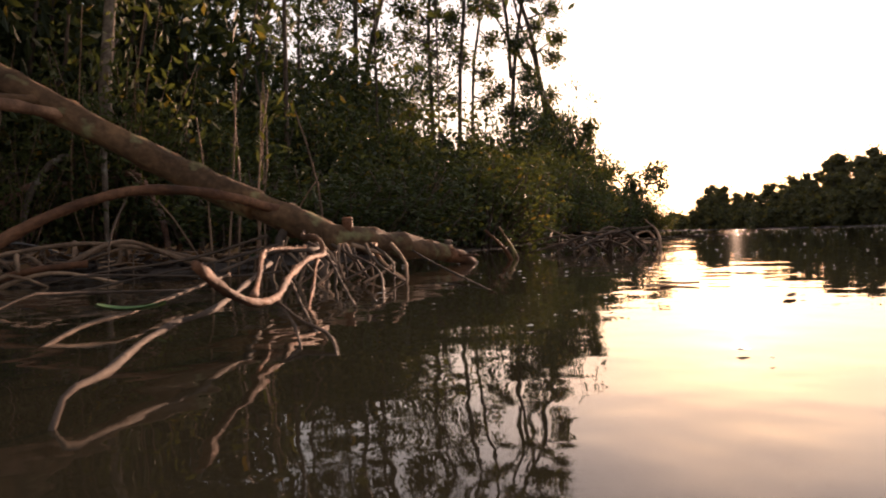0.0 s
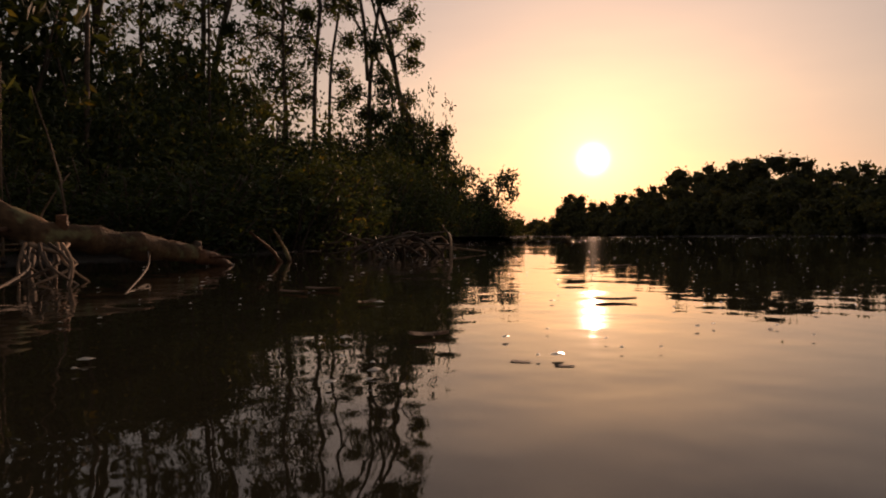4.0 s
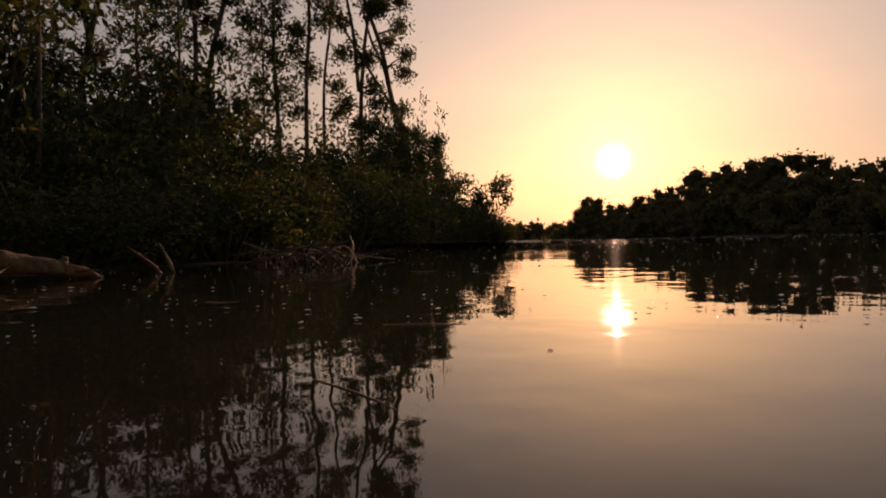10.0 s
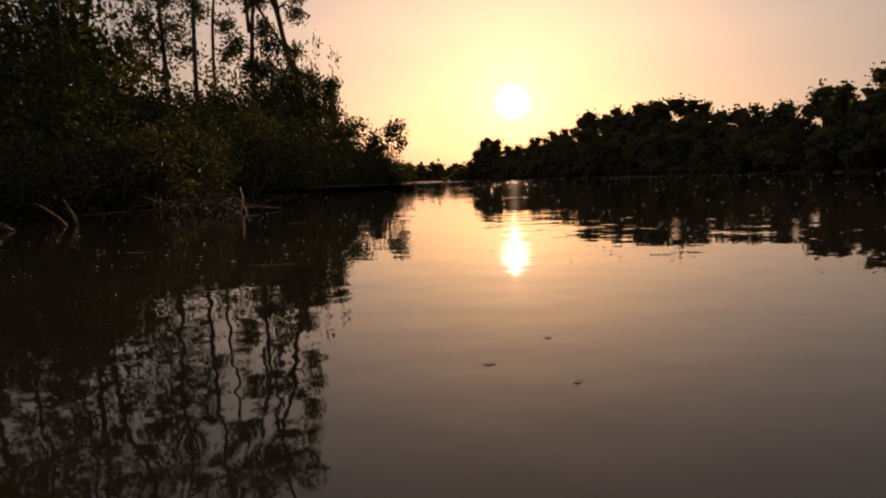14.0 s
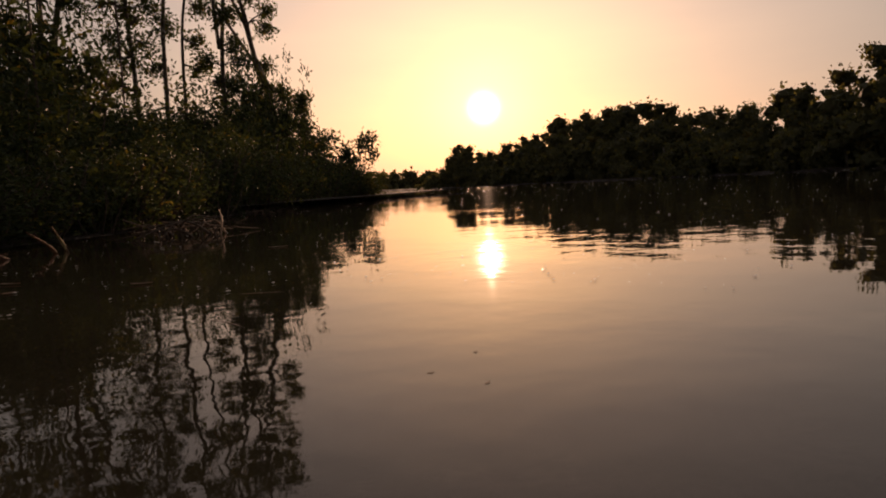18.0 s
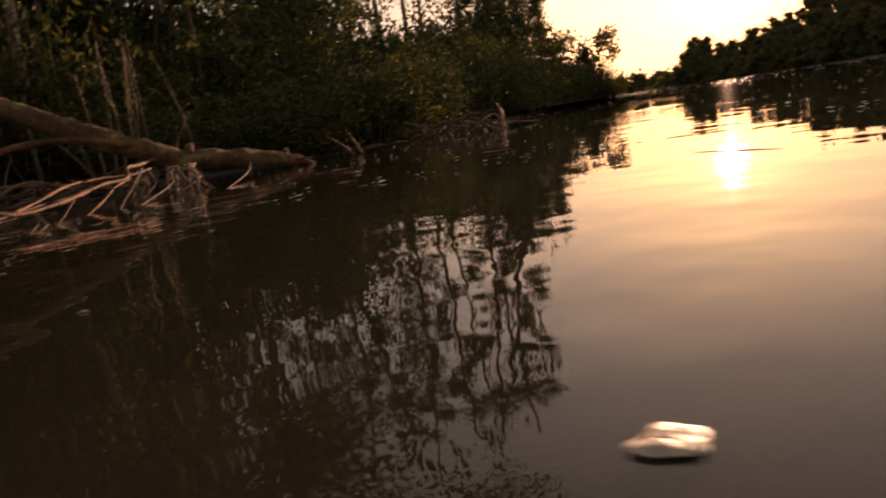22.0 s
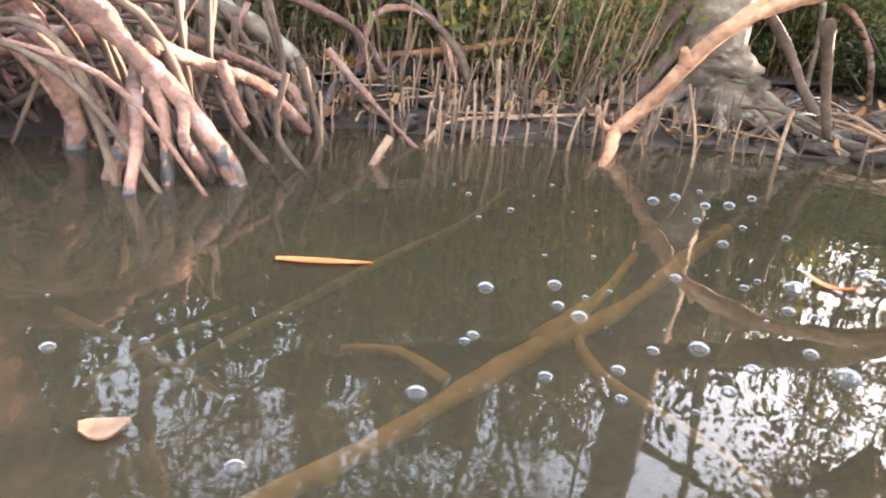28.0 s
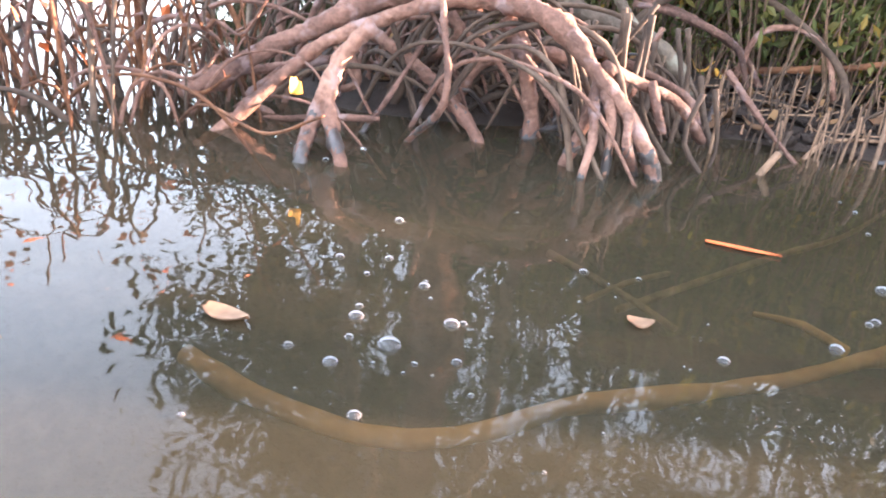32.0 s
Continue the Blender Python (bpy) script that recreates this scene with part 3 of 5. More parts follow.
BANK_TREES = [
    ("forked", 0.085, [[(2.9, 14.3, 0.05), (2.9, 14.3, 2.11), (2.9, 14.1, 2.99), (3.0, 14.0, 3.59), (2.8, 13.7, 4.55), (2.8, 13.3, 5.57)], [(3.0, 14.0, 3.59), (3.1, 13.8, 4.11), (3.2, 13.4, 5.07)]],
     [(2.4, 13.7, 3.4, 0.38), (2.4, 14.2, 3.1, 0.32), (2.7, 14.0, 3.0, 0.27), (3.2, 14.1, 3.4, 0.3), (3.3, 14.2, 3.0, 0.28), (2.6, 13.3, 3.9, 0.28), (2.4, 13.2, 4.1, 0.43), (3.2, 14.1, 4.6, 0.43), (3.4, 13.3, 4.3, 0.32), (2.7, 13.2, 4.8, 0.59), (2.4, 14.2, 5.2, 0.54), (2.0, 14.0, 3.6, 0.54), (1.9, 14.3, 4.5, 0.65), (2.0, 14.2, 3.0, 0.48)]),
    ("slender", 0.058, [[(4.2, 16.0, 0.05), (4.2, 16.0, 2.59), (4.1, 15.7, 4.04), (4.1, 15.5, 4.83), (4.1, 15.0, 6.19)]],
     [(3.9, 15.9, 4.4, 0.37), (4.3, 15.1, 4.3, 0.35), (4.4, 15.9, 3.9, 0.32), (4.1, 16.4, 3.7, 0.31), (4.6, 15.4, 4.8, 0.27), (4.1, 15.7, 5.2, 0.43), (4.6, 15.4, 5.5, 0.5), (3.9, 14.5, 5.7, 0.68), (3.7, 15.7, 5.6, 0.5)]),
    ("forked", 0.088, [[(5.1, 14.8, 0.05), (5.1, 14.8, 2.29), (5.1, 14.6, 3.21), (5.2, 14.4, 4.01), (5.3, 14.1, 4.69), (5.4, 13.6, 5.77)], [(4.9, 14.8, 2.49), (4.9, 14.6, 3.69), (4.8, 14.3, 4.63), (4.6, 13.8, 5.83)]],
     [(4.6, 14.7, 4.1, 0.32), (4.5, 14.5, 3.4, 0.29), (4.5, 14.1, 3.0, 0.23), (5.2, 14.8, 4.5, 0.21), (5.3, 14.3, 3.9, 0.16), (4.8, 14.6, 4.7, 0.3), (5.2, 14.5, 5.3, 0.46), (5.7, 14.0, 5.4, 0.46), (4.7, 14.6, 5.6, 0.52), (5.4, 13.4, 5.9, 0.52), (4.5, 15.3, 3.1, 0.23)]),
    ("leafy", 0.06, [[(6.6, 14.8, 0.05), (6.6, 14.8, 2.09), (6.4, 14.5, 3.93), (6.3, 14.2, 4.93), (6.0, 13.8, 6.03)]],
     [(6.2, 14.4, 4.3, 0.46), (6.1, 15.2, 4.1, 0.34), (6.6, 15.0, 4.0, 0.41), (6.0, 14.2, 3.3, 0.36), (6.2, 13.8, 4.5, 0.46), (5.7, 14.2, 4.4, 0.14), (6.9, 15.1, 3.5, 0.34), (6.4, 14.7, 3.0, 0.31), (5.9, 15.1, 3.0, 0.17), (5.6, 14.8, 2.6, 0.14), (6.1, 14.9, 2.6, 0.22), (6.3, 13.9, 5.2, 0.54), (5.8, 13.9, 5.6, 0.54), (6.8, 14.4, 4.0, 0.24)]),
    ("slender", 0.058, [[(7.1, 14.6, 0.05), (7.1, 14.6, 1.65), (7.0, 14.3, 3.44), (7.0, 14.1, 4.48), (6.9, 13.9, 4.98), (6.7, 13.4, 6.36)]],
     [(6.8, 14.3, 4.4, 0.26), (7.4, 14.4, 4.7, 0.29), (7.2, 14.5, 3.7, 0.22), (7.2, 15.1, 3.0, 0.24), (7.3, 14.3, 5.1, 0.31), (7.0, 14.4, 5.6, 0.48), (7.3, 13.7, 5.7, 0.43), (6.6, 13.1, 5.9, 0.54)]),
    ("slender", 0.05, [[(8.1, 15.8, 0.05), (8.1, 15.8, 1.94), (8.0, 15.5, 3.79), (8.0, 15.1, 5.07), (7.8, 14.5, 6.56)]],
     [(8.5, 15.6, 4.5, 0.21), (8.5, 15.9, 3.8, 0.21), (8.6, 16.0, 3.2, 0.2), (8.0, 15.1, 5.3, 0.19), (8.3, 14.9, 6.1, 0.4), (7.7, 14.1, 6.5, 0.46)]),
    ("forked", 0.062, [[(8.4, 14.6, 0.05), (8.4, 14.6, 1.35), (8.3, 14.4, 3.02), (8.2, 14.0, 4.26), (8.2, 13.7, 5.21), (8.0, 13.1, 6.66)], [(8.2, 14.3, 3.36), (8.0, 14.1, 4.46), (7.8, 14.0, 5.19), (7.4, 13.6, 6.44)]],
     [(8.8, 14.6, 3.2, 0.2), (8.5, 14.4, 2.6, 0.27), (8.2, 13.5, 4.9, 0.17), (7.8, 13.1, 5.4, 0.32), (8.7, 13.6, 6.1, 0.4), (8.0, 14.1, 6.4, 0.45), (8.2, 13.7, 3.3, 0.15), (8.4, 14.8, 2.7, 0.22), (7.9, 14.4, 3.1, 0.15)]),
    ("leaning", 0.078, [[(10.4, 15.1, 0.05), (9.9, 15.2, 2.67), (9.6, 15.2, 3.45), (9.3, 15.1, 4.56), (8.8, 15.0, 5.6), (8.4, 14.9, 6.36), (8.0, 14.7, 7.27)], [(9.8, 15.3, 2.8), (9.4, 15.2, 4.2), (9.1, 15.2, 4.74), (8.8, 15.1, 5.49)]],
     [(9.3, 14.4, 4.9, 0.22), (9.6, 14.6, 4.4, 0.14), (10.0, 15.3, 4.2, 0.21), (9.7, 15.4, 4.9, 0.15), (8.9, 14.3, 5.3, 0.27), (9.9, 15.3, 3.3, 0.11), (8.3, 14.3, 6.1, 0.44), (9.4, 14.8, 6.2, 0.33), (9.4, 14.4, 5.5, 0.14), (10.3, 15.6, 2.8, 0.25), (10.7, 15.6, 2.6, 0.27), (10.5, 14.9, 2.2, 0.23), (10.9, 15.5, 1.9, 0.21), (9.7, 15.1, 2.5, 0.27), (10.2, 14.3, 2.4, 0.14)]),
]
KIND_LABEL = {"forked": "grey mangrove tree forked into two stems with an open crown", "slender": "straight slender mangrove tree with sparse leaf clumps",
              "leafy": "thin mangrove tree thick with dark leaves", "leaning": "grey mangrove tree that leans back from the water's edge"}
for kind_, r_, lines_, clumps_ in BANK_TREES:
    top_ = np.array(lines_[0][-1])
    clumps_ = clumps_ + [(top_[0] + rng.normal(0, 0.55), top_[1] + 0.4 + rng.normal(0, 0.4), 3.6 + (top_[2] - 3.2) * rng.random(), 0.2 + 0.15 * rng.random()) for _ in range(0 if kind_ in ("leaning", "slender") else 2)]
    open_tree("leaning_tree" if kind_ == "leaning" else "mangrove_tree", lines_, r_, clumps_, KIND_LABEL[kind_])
open_tree("fallen_bough", [[(9.9, 15.0, 2.7), (8.7, 14.9, 4.2), (7.7, 14.8, 5.4)]], 0.04, [(8.9, 15.0, 4.3, 0.12), (8.2, 14.9, 5.0, 0.15)], "thin broken bough caught across the trunks")
open_tree("shrub", [[(10.6, 15.0, 0.0), (10.8, 14.8, 0.9), (11.1, 14.6, 1.5)], [(10.6, 15.0, 1.9), (10.9, 14.8, 1.2), (11.3, 14.5, 0.75)]], 0.05,
          [(10.9, 14.7, 1.4, 0.2), (11.1, 14.5, 1.55, 0.2), (11.0, 14.6, 1.1, 0.24), (10.8, 14.8, 0.85, 0.25), (11.2, 14.5, 0.8, 0.25), (11.3, 14.4, 0.9, 0.2)], "open straggly shrub leaning over the water", 0.11, 0.8)
open_tree("shrub", [[(11.3, 14.5, 0.0), (11.6, 14.2, 0.8), (11.8, 14.0, 1.5)], [(11.3, 14.5, 0.4), (11.5, 14.3, 1.1)]], 0.03,
          [(11.4, 14.3, 1.2, 0.2), (11.5, 14.2, 1.0, 0.2), (11.7, 14.0, 1.35, 0.16), (11.8, 13.9, 1.5, 0.17), (11.9, 13.9, 1.1, 0.15), (11.6, 14.3, 0.6, 0.2)], "open straggly shrub leaning over the water", 0.11, 0.7)


def bush_meshes(n_leaf, leaf, stems, mat_leaf, mat_stem, thick=0.012):
    """Stem and leaf meshes of one bush about a metre high and wide."""
    st, pts = [], []
    for _ in range(stems):
        a, r = rng.random() * 6.283, 0.5 * math.sqrt(rng.random())
        foot = np.array([0.25 * r * math.cos(a), 0.25 * r * math.sin(a), -0.05])
        top = np.array([r * math.cos(a), r * math.sin(a), 0.5 + 0.5 * rng.random()])
        st.append(tube([foot, foot * 0.5 + top * 0.5 + rng.normal(0, 0.05, 3), top], thick, thick / 3, 4, 0.15, 0.1))
        for _ in range(9):
            s = 0.25 + 0.8 * rng.random()
            q = foot + (top - foot) * s + rng.normal(0, 0.09, 3)
            pts.append(q + rng.normal(0, 0.055, (n_leaf // (stems * 9) + 1, 3)))
    sv, sf = joined(st)
    lv, lf = leaves(np.vstack(pts), leaf, 0.7, 0.5)
    return (sv, sf, mat_stem), (lv, lf, mat_leaf)


def bush_kind(name, n_leaf, leaf, stems, mat_leaf, mat_stem, label, group, thick=0.012):
    (sv, sf, sm), (lv, lf, lm) = bush_meshes(n_leaf, leaf, stems, mat_leaf, mat_stem, thick)
    root = empty(name, (0, 0, -5), label, "bush", group)
    tagged(mesh_ob("stem_mass", sv, sf, sm, root), kind="stuff")
    tagged(mesh_ob("foliage", lv, lf, lm, root, smooth=False), kind="stuff")
    return root


def scatter(kind, spots):
    """Copies of a bush at (x, y, width, height); the first is moved to its own spot."""
    first = True
    for x, y, w, h in spots:
        m = Matrix.LocRotScale((x, y, mud_z(x, y) - 0.02), Euler((0, 0, rng.random() * 6.283)), (w, w, h))
        if first:
            kind.matrix_basis, first = m, False
        else:
            copy_thing(kind, m @ Matrix.Diagonal((*[1 / s for s in kind.scale], 1)))


LOW = [bush_kind("low_bush", 900, 0.06, 12, LEAF, TWIG_DARK, "low dark bush and brushwood at the waterline", "waterline bushes") for _ in range(2)]
BUSHES = [bush_kind("bush", 4200, 0.052, 18, LEAF, TWIG_DARK, "dense dark green mangrove bush on the bank", "bank bushes") for _ in range(4)]
spots = [[] for _ in BUSHES]
e_line = spline([(x_, y_, 0) for x_, y_ in EDGE[11:24]], 0.42)
for i, p in enumerate(e_line):
    far = math.hypot(p[0] - 0.9, p[1] - 1.6)
    if p[0] < 1.2:
        continue
    d = e_line[min(i + 1, len(e_line) - 1)] - e_line[max(i - 1, 0)]
    inl = np.array([-d[1], d[0]]) / (np.hypot(d[0], d[1]) + 1e-9)
    if far < 9 or i % 2 == 0:
        for k, (back, hh) in enumerate([(0.35, 0.10), (1.0, 0.13), (2.0, 0.16)]):
            h = far * hh * (0.75 + 0.5 * rng.random()) + 0.25
            if p[0] > 8.6:
                h = (0.75 + 0.5 * rng.random()) * (1.7 if k and p[0] < 9.6 else 0.7)
            q = p[:2] + inl * (back * (0.7 + far * 0.08) + rng.normal(0, 0.15))
            w = h * (0.85 + 0.5 * rng.random())
            along, across = 0.764 * (q[0] + 1.6) + 0.645 * (q[1] - 3.3), 0.764 * q[1] - 0.645 * q[0]
            if h > 0.116 * along + 0.1 and across - 0.45 * w < 4.0:
                q = q + np.array([-0.645, 0.764]) * (4.0 + 0.45 * w - across)
            off = q - [0.93, 1.6]
            if 15 < math.degrees(math.atan2(off[0], off[1])) < 29 and h > 0.12 * math.hypot(*off):
                h = 0.12 * math.hypot(*off)
            spots[(i + k) % 4].append((q[0], q[1], w, h))
for az, dist, w, h in [(-14, 5.2, 1.8, 1.9), (-7, 6.0, 2.0, 2.2), (-20, 5.6, 1.8, 2.0), (-1, 6.5, 2.0, 2.3), (4, 7.5, 1.8, 1.5), (-12, 7.2, 2.4, 3.0), (-24, 7.0, 2.4, 2.8), (-18, 9, 2.8, 3.4), (-4, 9, 2.6, 3.3),
                       (5, 9.5, 2.2, 1.9), (11, 10, 2.2, 2.0), (0, 11.5, 2.6, 3.0), (16, 11.5, 2.2, 2.3), (-30, 8, 2.6, 3.0), (-36, 7.2, 2.4, 2.6), (-42, 8.6, 2.6, 3.0), (-28, 10.5, 3, 3.6), (-40, 11, 3, 3.6),
                       (-48, 9.5, 2.6, 2.8), (20, 12.5, 2.0, 1.5), (24, 13.8, 2.0, 1.6), (28, 15.0, 2.0, 1.7)]:
    q = from_eye(az, dist)
    spots[int(rng.integers(4))].append((q[0], q[1], w, h))
for az, dist, slope in [(4, 11.5, 0.17), (6.5, 12.5, 0.17), (9, 12, 0.17), (11, 13, 0.19), (13, 12.5, 0.2), (15, 13.3, 0.2), (17, 13, 0.185), (19, 13.6, 0.125), (21, 13.3, 0.115), (23, 13.8, 0.112), (25, 14, 0.115), (27, 14.4, 0.11), (29, 14.8, 0.13), (31, 15, 0.15),
                        (32.4, 15.2, 0.155), (33.6, 15.4, 0.157), (34.7, 15.6, 0.14), (35.4, 15.7, 0.1), (30, 13.6, 0.1), (33, 14.4, 0.1), (35.3, 15.0, 0.06), (36.6, 15.5, 0.045), (38, 15.8, 0.038), (39.6, 16.3, 0.036), (41, 16.8, 0.03)]:
    q = from_eye(az, dist)
    h = slope * dist / 0.84
    spots[int(rng.integers(4))].append((q[0], q[1], min(2.4 if az < 30 else 1.3, 1.15 * h + 0.3), h))
for kind_, s_ in zip(BUSHES, spots):
    scatter(kind_, s_)
spots = [[], []]
for i, p in enumerate(spline([(x_, y_, 0) for x_, y_ in EDGE[12:22]], 0.3)):
    along = 0.764 * (p[0] + 1.6) + 0.645 * (p[1] - 3.3)
    for back in (0.12, 0.5, 0.95) if p[0] > 1.15 else ():
        h = min(0.9, 0.1 * along + 0.02) * (0.8 + 0.3 * rng.random())
        spots[i % 2].append((p[0] - 0.7 * back + rng.normal(0, 0.1), p[1] + 0.7 * back + rng.normal(0, 0.1), 0.45 + 0.5 * h + 0.2 * rng.random(), h))
for kind_, s_ in zip(LOW, spots):
    scatter(kind_, s_)

SAPLING = [bush_kind("sapling", 760, 0.046, 13, LEAF_YOUNG, TWIG, "young mangrove sapling with olive green leaves and pale stems", "saplings behind the roots", 0.006) for _ in range(3)]
spots = [[] for _ in SAPLING]
for k in range(190):
    x = -3.6 + 5.4 * rng.random()
    y = 4.5 + 2.2 * rng.random() ** 1.3
    if bank_side(x, y) < 0.4 or math.hypot(x + 0.3, y - 4.8) < 0.35 or (x > -0.3 and 0.764 * y - 0.645 * x < 4.3):
        continue
    h = 0.55 + 0.75 * rng.random()
    spots[k % 3].append((x, y, h * 0.8, h))
for kind_, s_ in zip(SAPLING, spots):
    scatter(kind_, s_)
for x, y, h, r in [(-1.9, 6.2, 5.5, 0.035), (-1.1, 6.6, 6, 0.03), (-2.9, 5.6, 5, 0.06), (-0.4, 7.2, 7, 0.03), (-2.3, 7.4, 7, 0.08), (-3.8, 6.4, 6, 0.07)]:
    tree("mangrove_tree", (x, y, 0.1), (x + rng.normal(0, 0.4), y + rng.normal(0, 0.3), h), r, 7, 20, 0.09, "thin grey-barked mangrove tree behind the bank", 0.8, 0.3, False, BARK_TREE)

def canopy(parent, centre, radii, clumps, per, leaf):
    """A spreading crown high over the bank: clumps of leaves on limbs that rise from the trunk."""
    o, c = np.array(parent.location), np.array(centre, float)
    pts = []
    for k in range(clumps):
        q = rng.standard_normal(3)
        q = c + q / np.linalg.norm(q) * rng.random() ** 0.4 * np.array(radii)
        if k % 3 == 0:
            v, f = tube([c - o - [0, 0, radii[2] * 0.8], (c + q) / 2 - o, q - o], 0.022, 0.006, 5, 0.2, 0.1)
            mesh_ob("limb", v, f, BARK_TREE, parent)
        pts.append(q - o + rng.normal(0, 0.16, (per, 3)))
    v, f = leaves(np.vstack(pts), leaf, 0.6)
    tagged(mesh_ob("crown", v, f, LEAF, parent, smooth=False), kind="stuff")


# spreading crowns added above the view, to keep bright sky out of the water's reflections
for x, y, h, cz, rad in [(1.5, 6.8, 5.0, 4.6, 1.5), (3.0, 8.9, 5.5, 5.4, 1.7), (4.6, 10.6, 6.0, 6.0, 1.8), (0.2, 7.6, 5.0, 4.8, 1.6), (-1.4, 7.6, 5.0, 4.8, 1.7), (-3.4, 7.8, 5.0, 4.8, 1.7), (-4.4, 7.0, 5.0, 4.6, 1.5), (-2.4, 6.2, 4.5, 4.0, 1.4), (-5.8, 9.2, 5.0, 4.6, 1.6), (-3.8, 6.1, 3.0, 2.3, 0.85)]:
    high = empty("mangrove_tree", (x, y, 0.1), "tall thin mangrove, its high crown added to block sky reflected in water", "tree", "trees on the bank")
    v, f = tube([(0, 0, -0.1), (0.05, 0.1, h * 0.5), (-0.1, -0.2, h)], 0.016, 0.011, 8, 0.2, 0.08)
    mesh_ob("trunk", v, f, TWIG_DARK, high)
    canopy(high, (x - 0.1, y - 0.9, cz), (rad, rad, 1.0), 52, 46, 0.11)

# boughs out over the fallen tree, added above view to block sky reflections
over = empty("overhanging_mangrove", (-0.4, 5.5, 0.1), "added mangrove whose boughs over the fallen trunk block sky from the water", "tree", "trees on the bank")
v, f = tube([(0, 0, -0.1), (0.0, -0.05, 0.8), (0.2, -0.25, 1.35), (0.95, -0.8, 1.5), (1.45, -1.3, 1.42)], 0.026, 0.012, 9, 0.06, 0.1, 0.2)
mesh_ob("trunk", v, f, BARK_TREE, over)
canopy(over, (1.1, 4.15, 1.27), (0.55, 0.5, 0.32), 46, 80, 0.045)
canopy(over, (0.62, 4.75, 1.45), (0.55, 0.5, 0.4), 40, 80, 0.045)

# ---- the fallen tree and its root tangle ----
fallen = empty("fallen_tree", (0.7, 4.05, 0.2), "fallen mangrove trunk sloping down into the water", "fallen tree")


def limb(parent, name, pts, r0, r1, mat, label="", sides=10, step=0.03, knots=0.2, wobble=0.11):
    o = np.array(parent.location)
    v, f = tube(np.array(pts, float) - o, r0, r1, sides, step, wobble, knots)
    return mesh_ob(name, v, f, mat, parent, label)


limb(fallen, "trunk", [(0.9, 3.98, 0.09), (0.83, 4.0, 0.124), (0.63, 4.1, 0.226), (0.47, 4.15, 0.314), (0.32, 4.2, 0.402), (0.15, 4.24, 0.498), (-0.01, 4.26, 0.555), (-0.25, 4.3, 0.61), (-0.9, 4.42, 0.8), (-1.6, 4.6, 1.05)], 0.032, 0.048, BARK_LOG, sides=16, step=0.03, wobble=0.1, knots=0.2)
limb(fallen, "trunk", [(0.86, 3.97, 0.09), (0.94, 3.98, 0.09), (1.1, 4.05, 0.068), (1.31, 4.13, 0.036)], 0.034, 0.027, BARK_LOG, sides=16, step=0.02, wobble=0.1)
limb(fallen, "broken_end", [(1.3, 4.125, 0.034), (1.36, 4.14, 0.022), (1.43, 4.16, -0.004)], 0.027, 0.009, BARK_PEELED, "splintered pale orange end of the log")
for k in range(6):
    a = np.array([1.33, 4.135, 0.03]) + rng.normal(0, 0.012, 3)
    limb(fallen, "splinter", [a, a + [0.03, 0.008, 0.0], a + [0.05 + 0.03 * rng.random(), 0.015, rng.normal(-0.005, 0.012)]], 0.006, 0.0015, BARK_PEELED, sides=5, step=0.01)
limb(fallen, "stub", [(0.93, 3.97, 0.07), (0.932, 3.965, 0.115), (0.93, 3.96, 0.142)], 0.017, 0.013, BARK_PEELED)
limb(fallen, "knob", [(1.31, 4.13, 0.04), (1.312, 4.125, 0.075)], 0.016, 0.009, TWIG_DARK)
limb(fallen, "collar", [(0.72, 4.05, 0.18), (0.67, 4.08, 0.205), (0.63, 4.1, 0.228)], 0.041, 0.036, BARK_LOG, sides=16, step=0.015)
limb(fallen, "branch", [(0.77, 4.01, 0.165), (0.6, 3.985, 0.206), (0.45, 3.965, 0.212), (0.347, 3.95, 0.19), (0.244, 3.94, 0.147), (0.13, 3.925, 0.074), (0.02, 3.9, -0.01)], 0.014, 0.0105, BARK_PEELED, "bowed orange branch touching the water")
limb(fallen, "branch", [(0.3, 4.2, 0.41), (0.22, 4.16, 0.418), (0.12, 4.12, 0.424), (0.019, 4.1, 0.43), (-0.115, 4.1, 0.415), (-0.246, 4.1, 0.388), (-0.386, 4.1, 0.335), (-0.483, 4.1, 0.248), (-0.565, 4.1, 0.133), (-0.645, 4.1, 0.035), (-0.66, 4.09, 0.022)], 0.0145, 0.0185, BARK_BARE, "long bare branch propped on the mud", knots=0.3)
for x, z, side in [(-0.246, 0.4, 1), (-0.4, 0.327, -1), (-0.52, 0.2, 1)]:
    limb(fallen, "knob", [(x, 4.1, z), (x - 0.012 * side, 4.085, z + 0.026), (x - 0.02 * side, 4.08, z + 0.036)], 0.014, 0.006, BARK_BARE, sides=8, step=0.008)
limb(fallen, "twig", [(-0.645, 4.1, 0.03), (-0.68, 4.098, 0.042), (-0.695, 4.095, 0.07), (-0.7, 4.09, 0.088)], 0.012, 0.006, BARK_BARE)
limb(fallen, "twig", [(-0.65, 4.1, 0.025), (-0.675, 3.97, 0.012), (-0.715, 3.82, -0.012)], 0.014, 0.009, BARK_BARE)
limb(fallen, "branch", [(0.22, 4.22, 0.45), (0.199, 4.17, 0.438), (0.02, 4.16, 0.438), (-0.094, 4.165, 0.438), (-0.185, 4.17, 0.448), (-0.29, 4.2, 0.409), (-0.35, 4.22, 0.401)], 0.017, 0.008, BARK_LOG)
limb(fallen, "branch", [(-0.185, 4.17, 0.448), (-0.209, 4.18, 0.482), (-0.232, 4.2, 0.56)], 0.012, 0.007, BARK_LOG)
limb(fallen, "branch", [(-0.217, 4.155, 0.32), (-0.178, 4.2, 0.248), (-0.136, 4.25, 0.169), (-0.079, 4.3, 0.05)], 0.013, 0.012, TWIG_DARK)
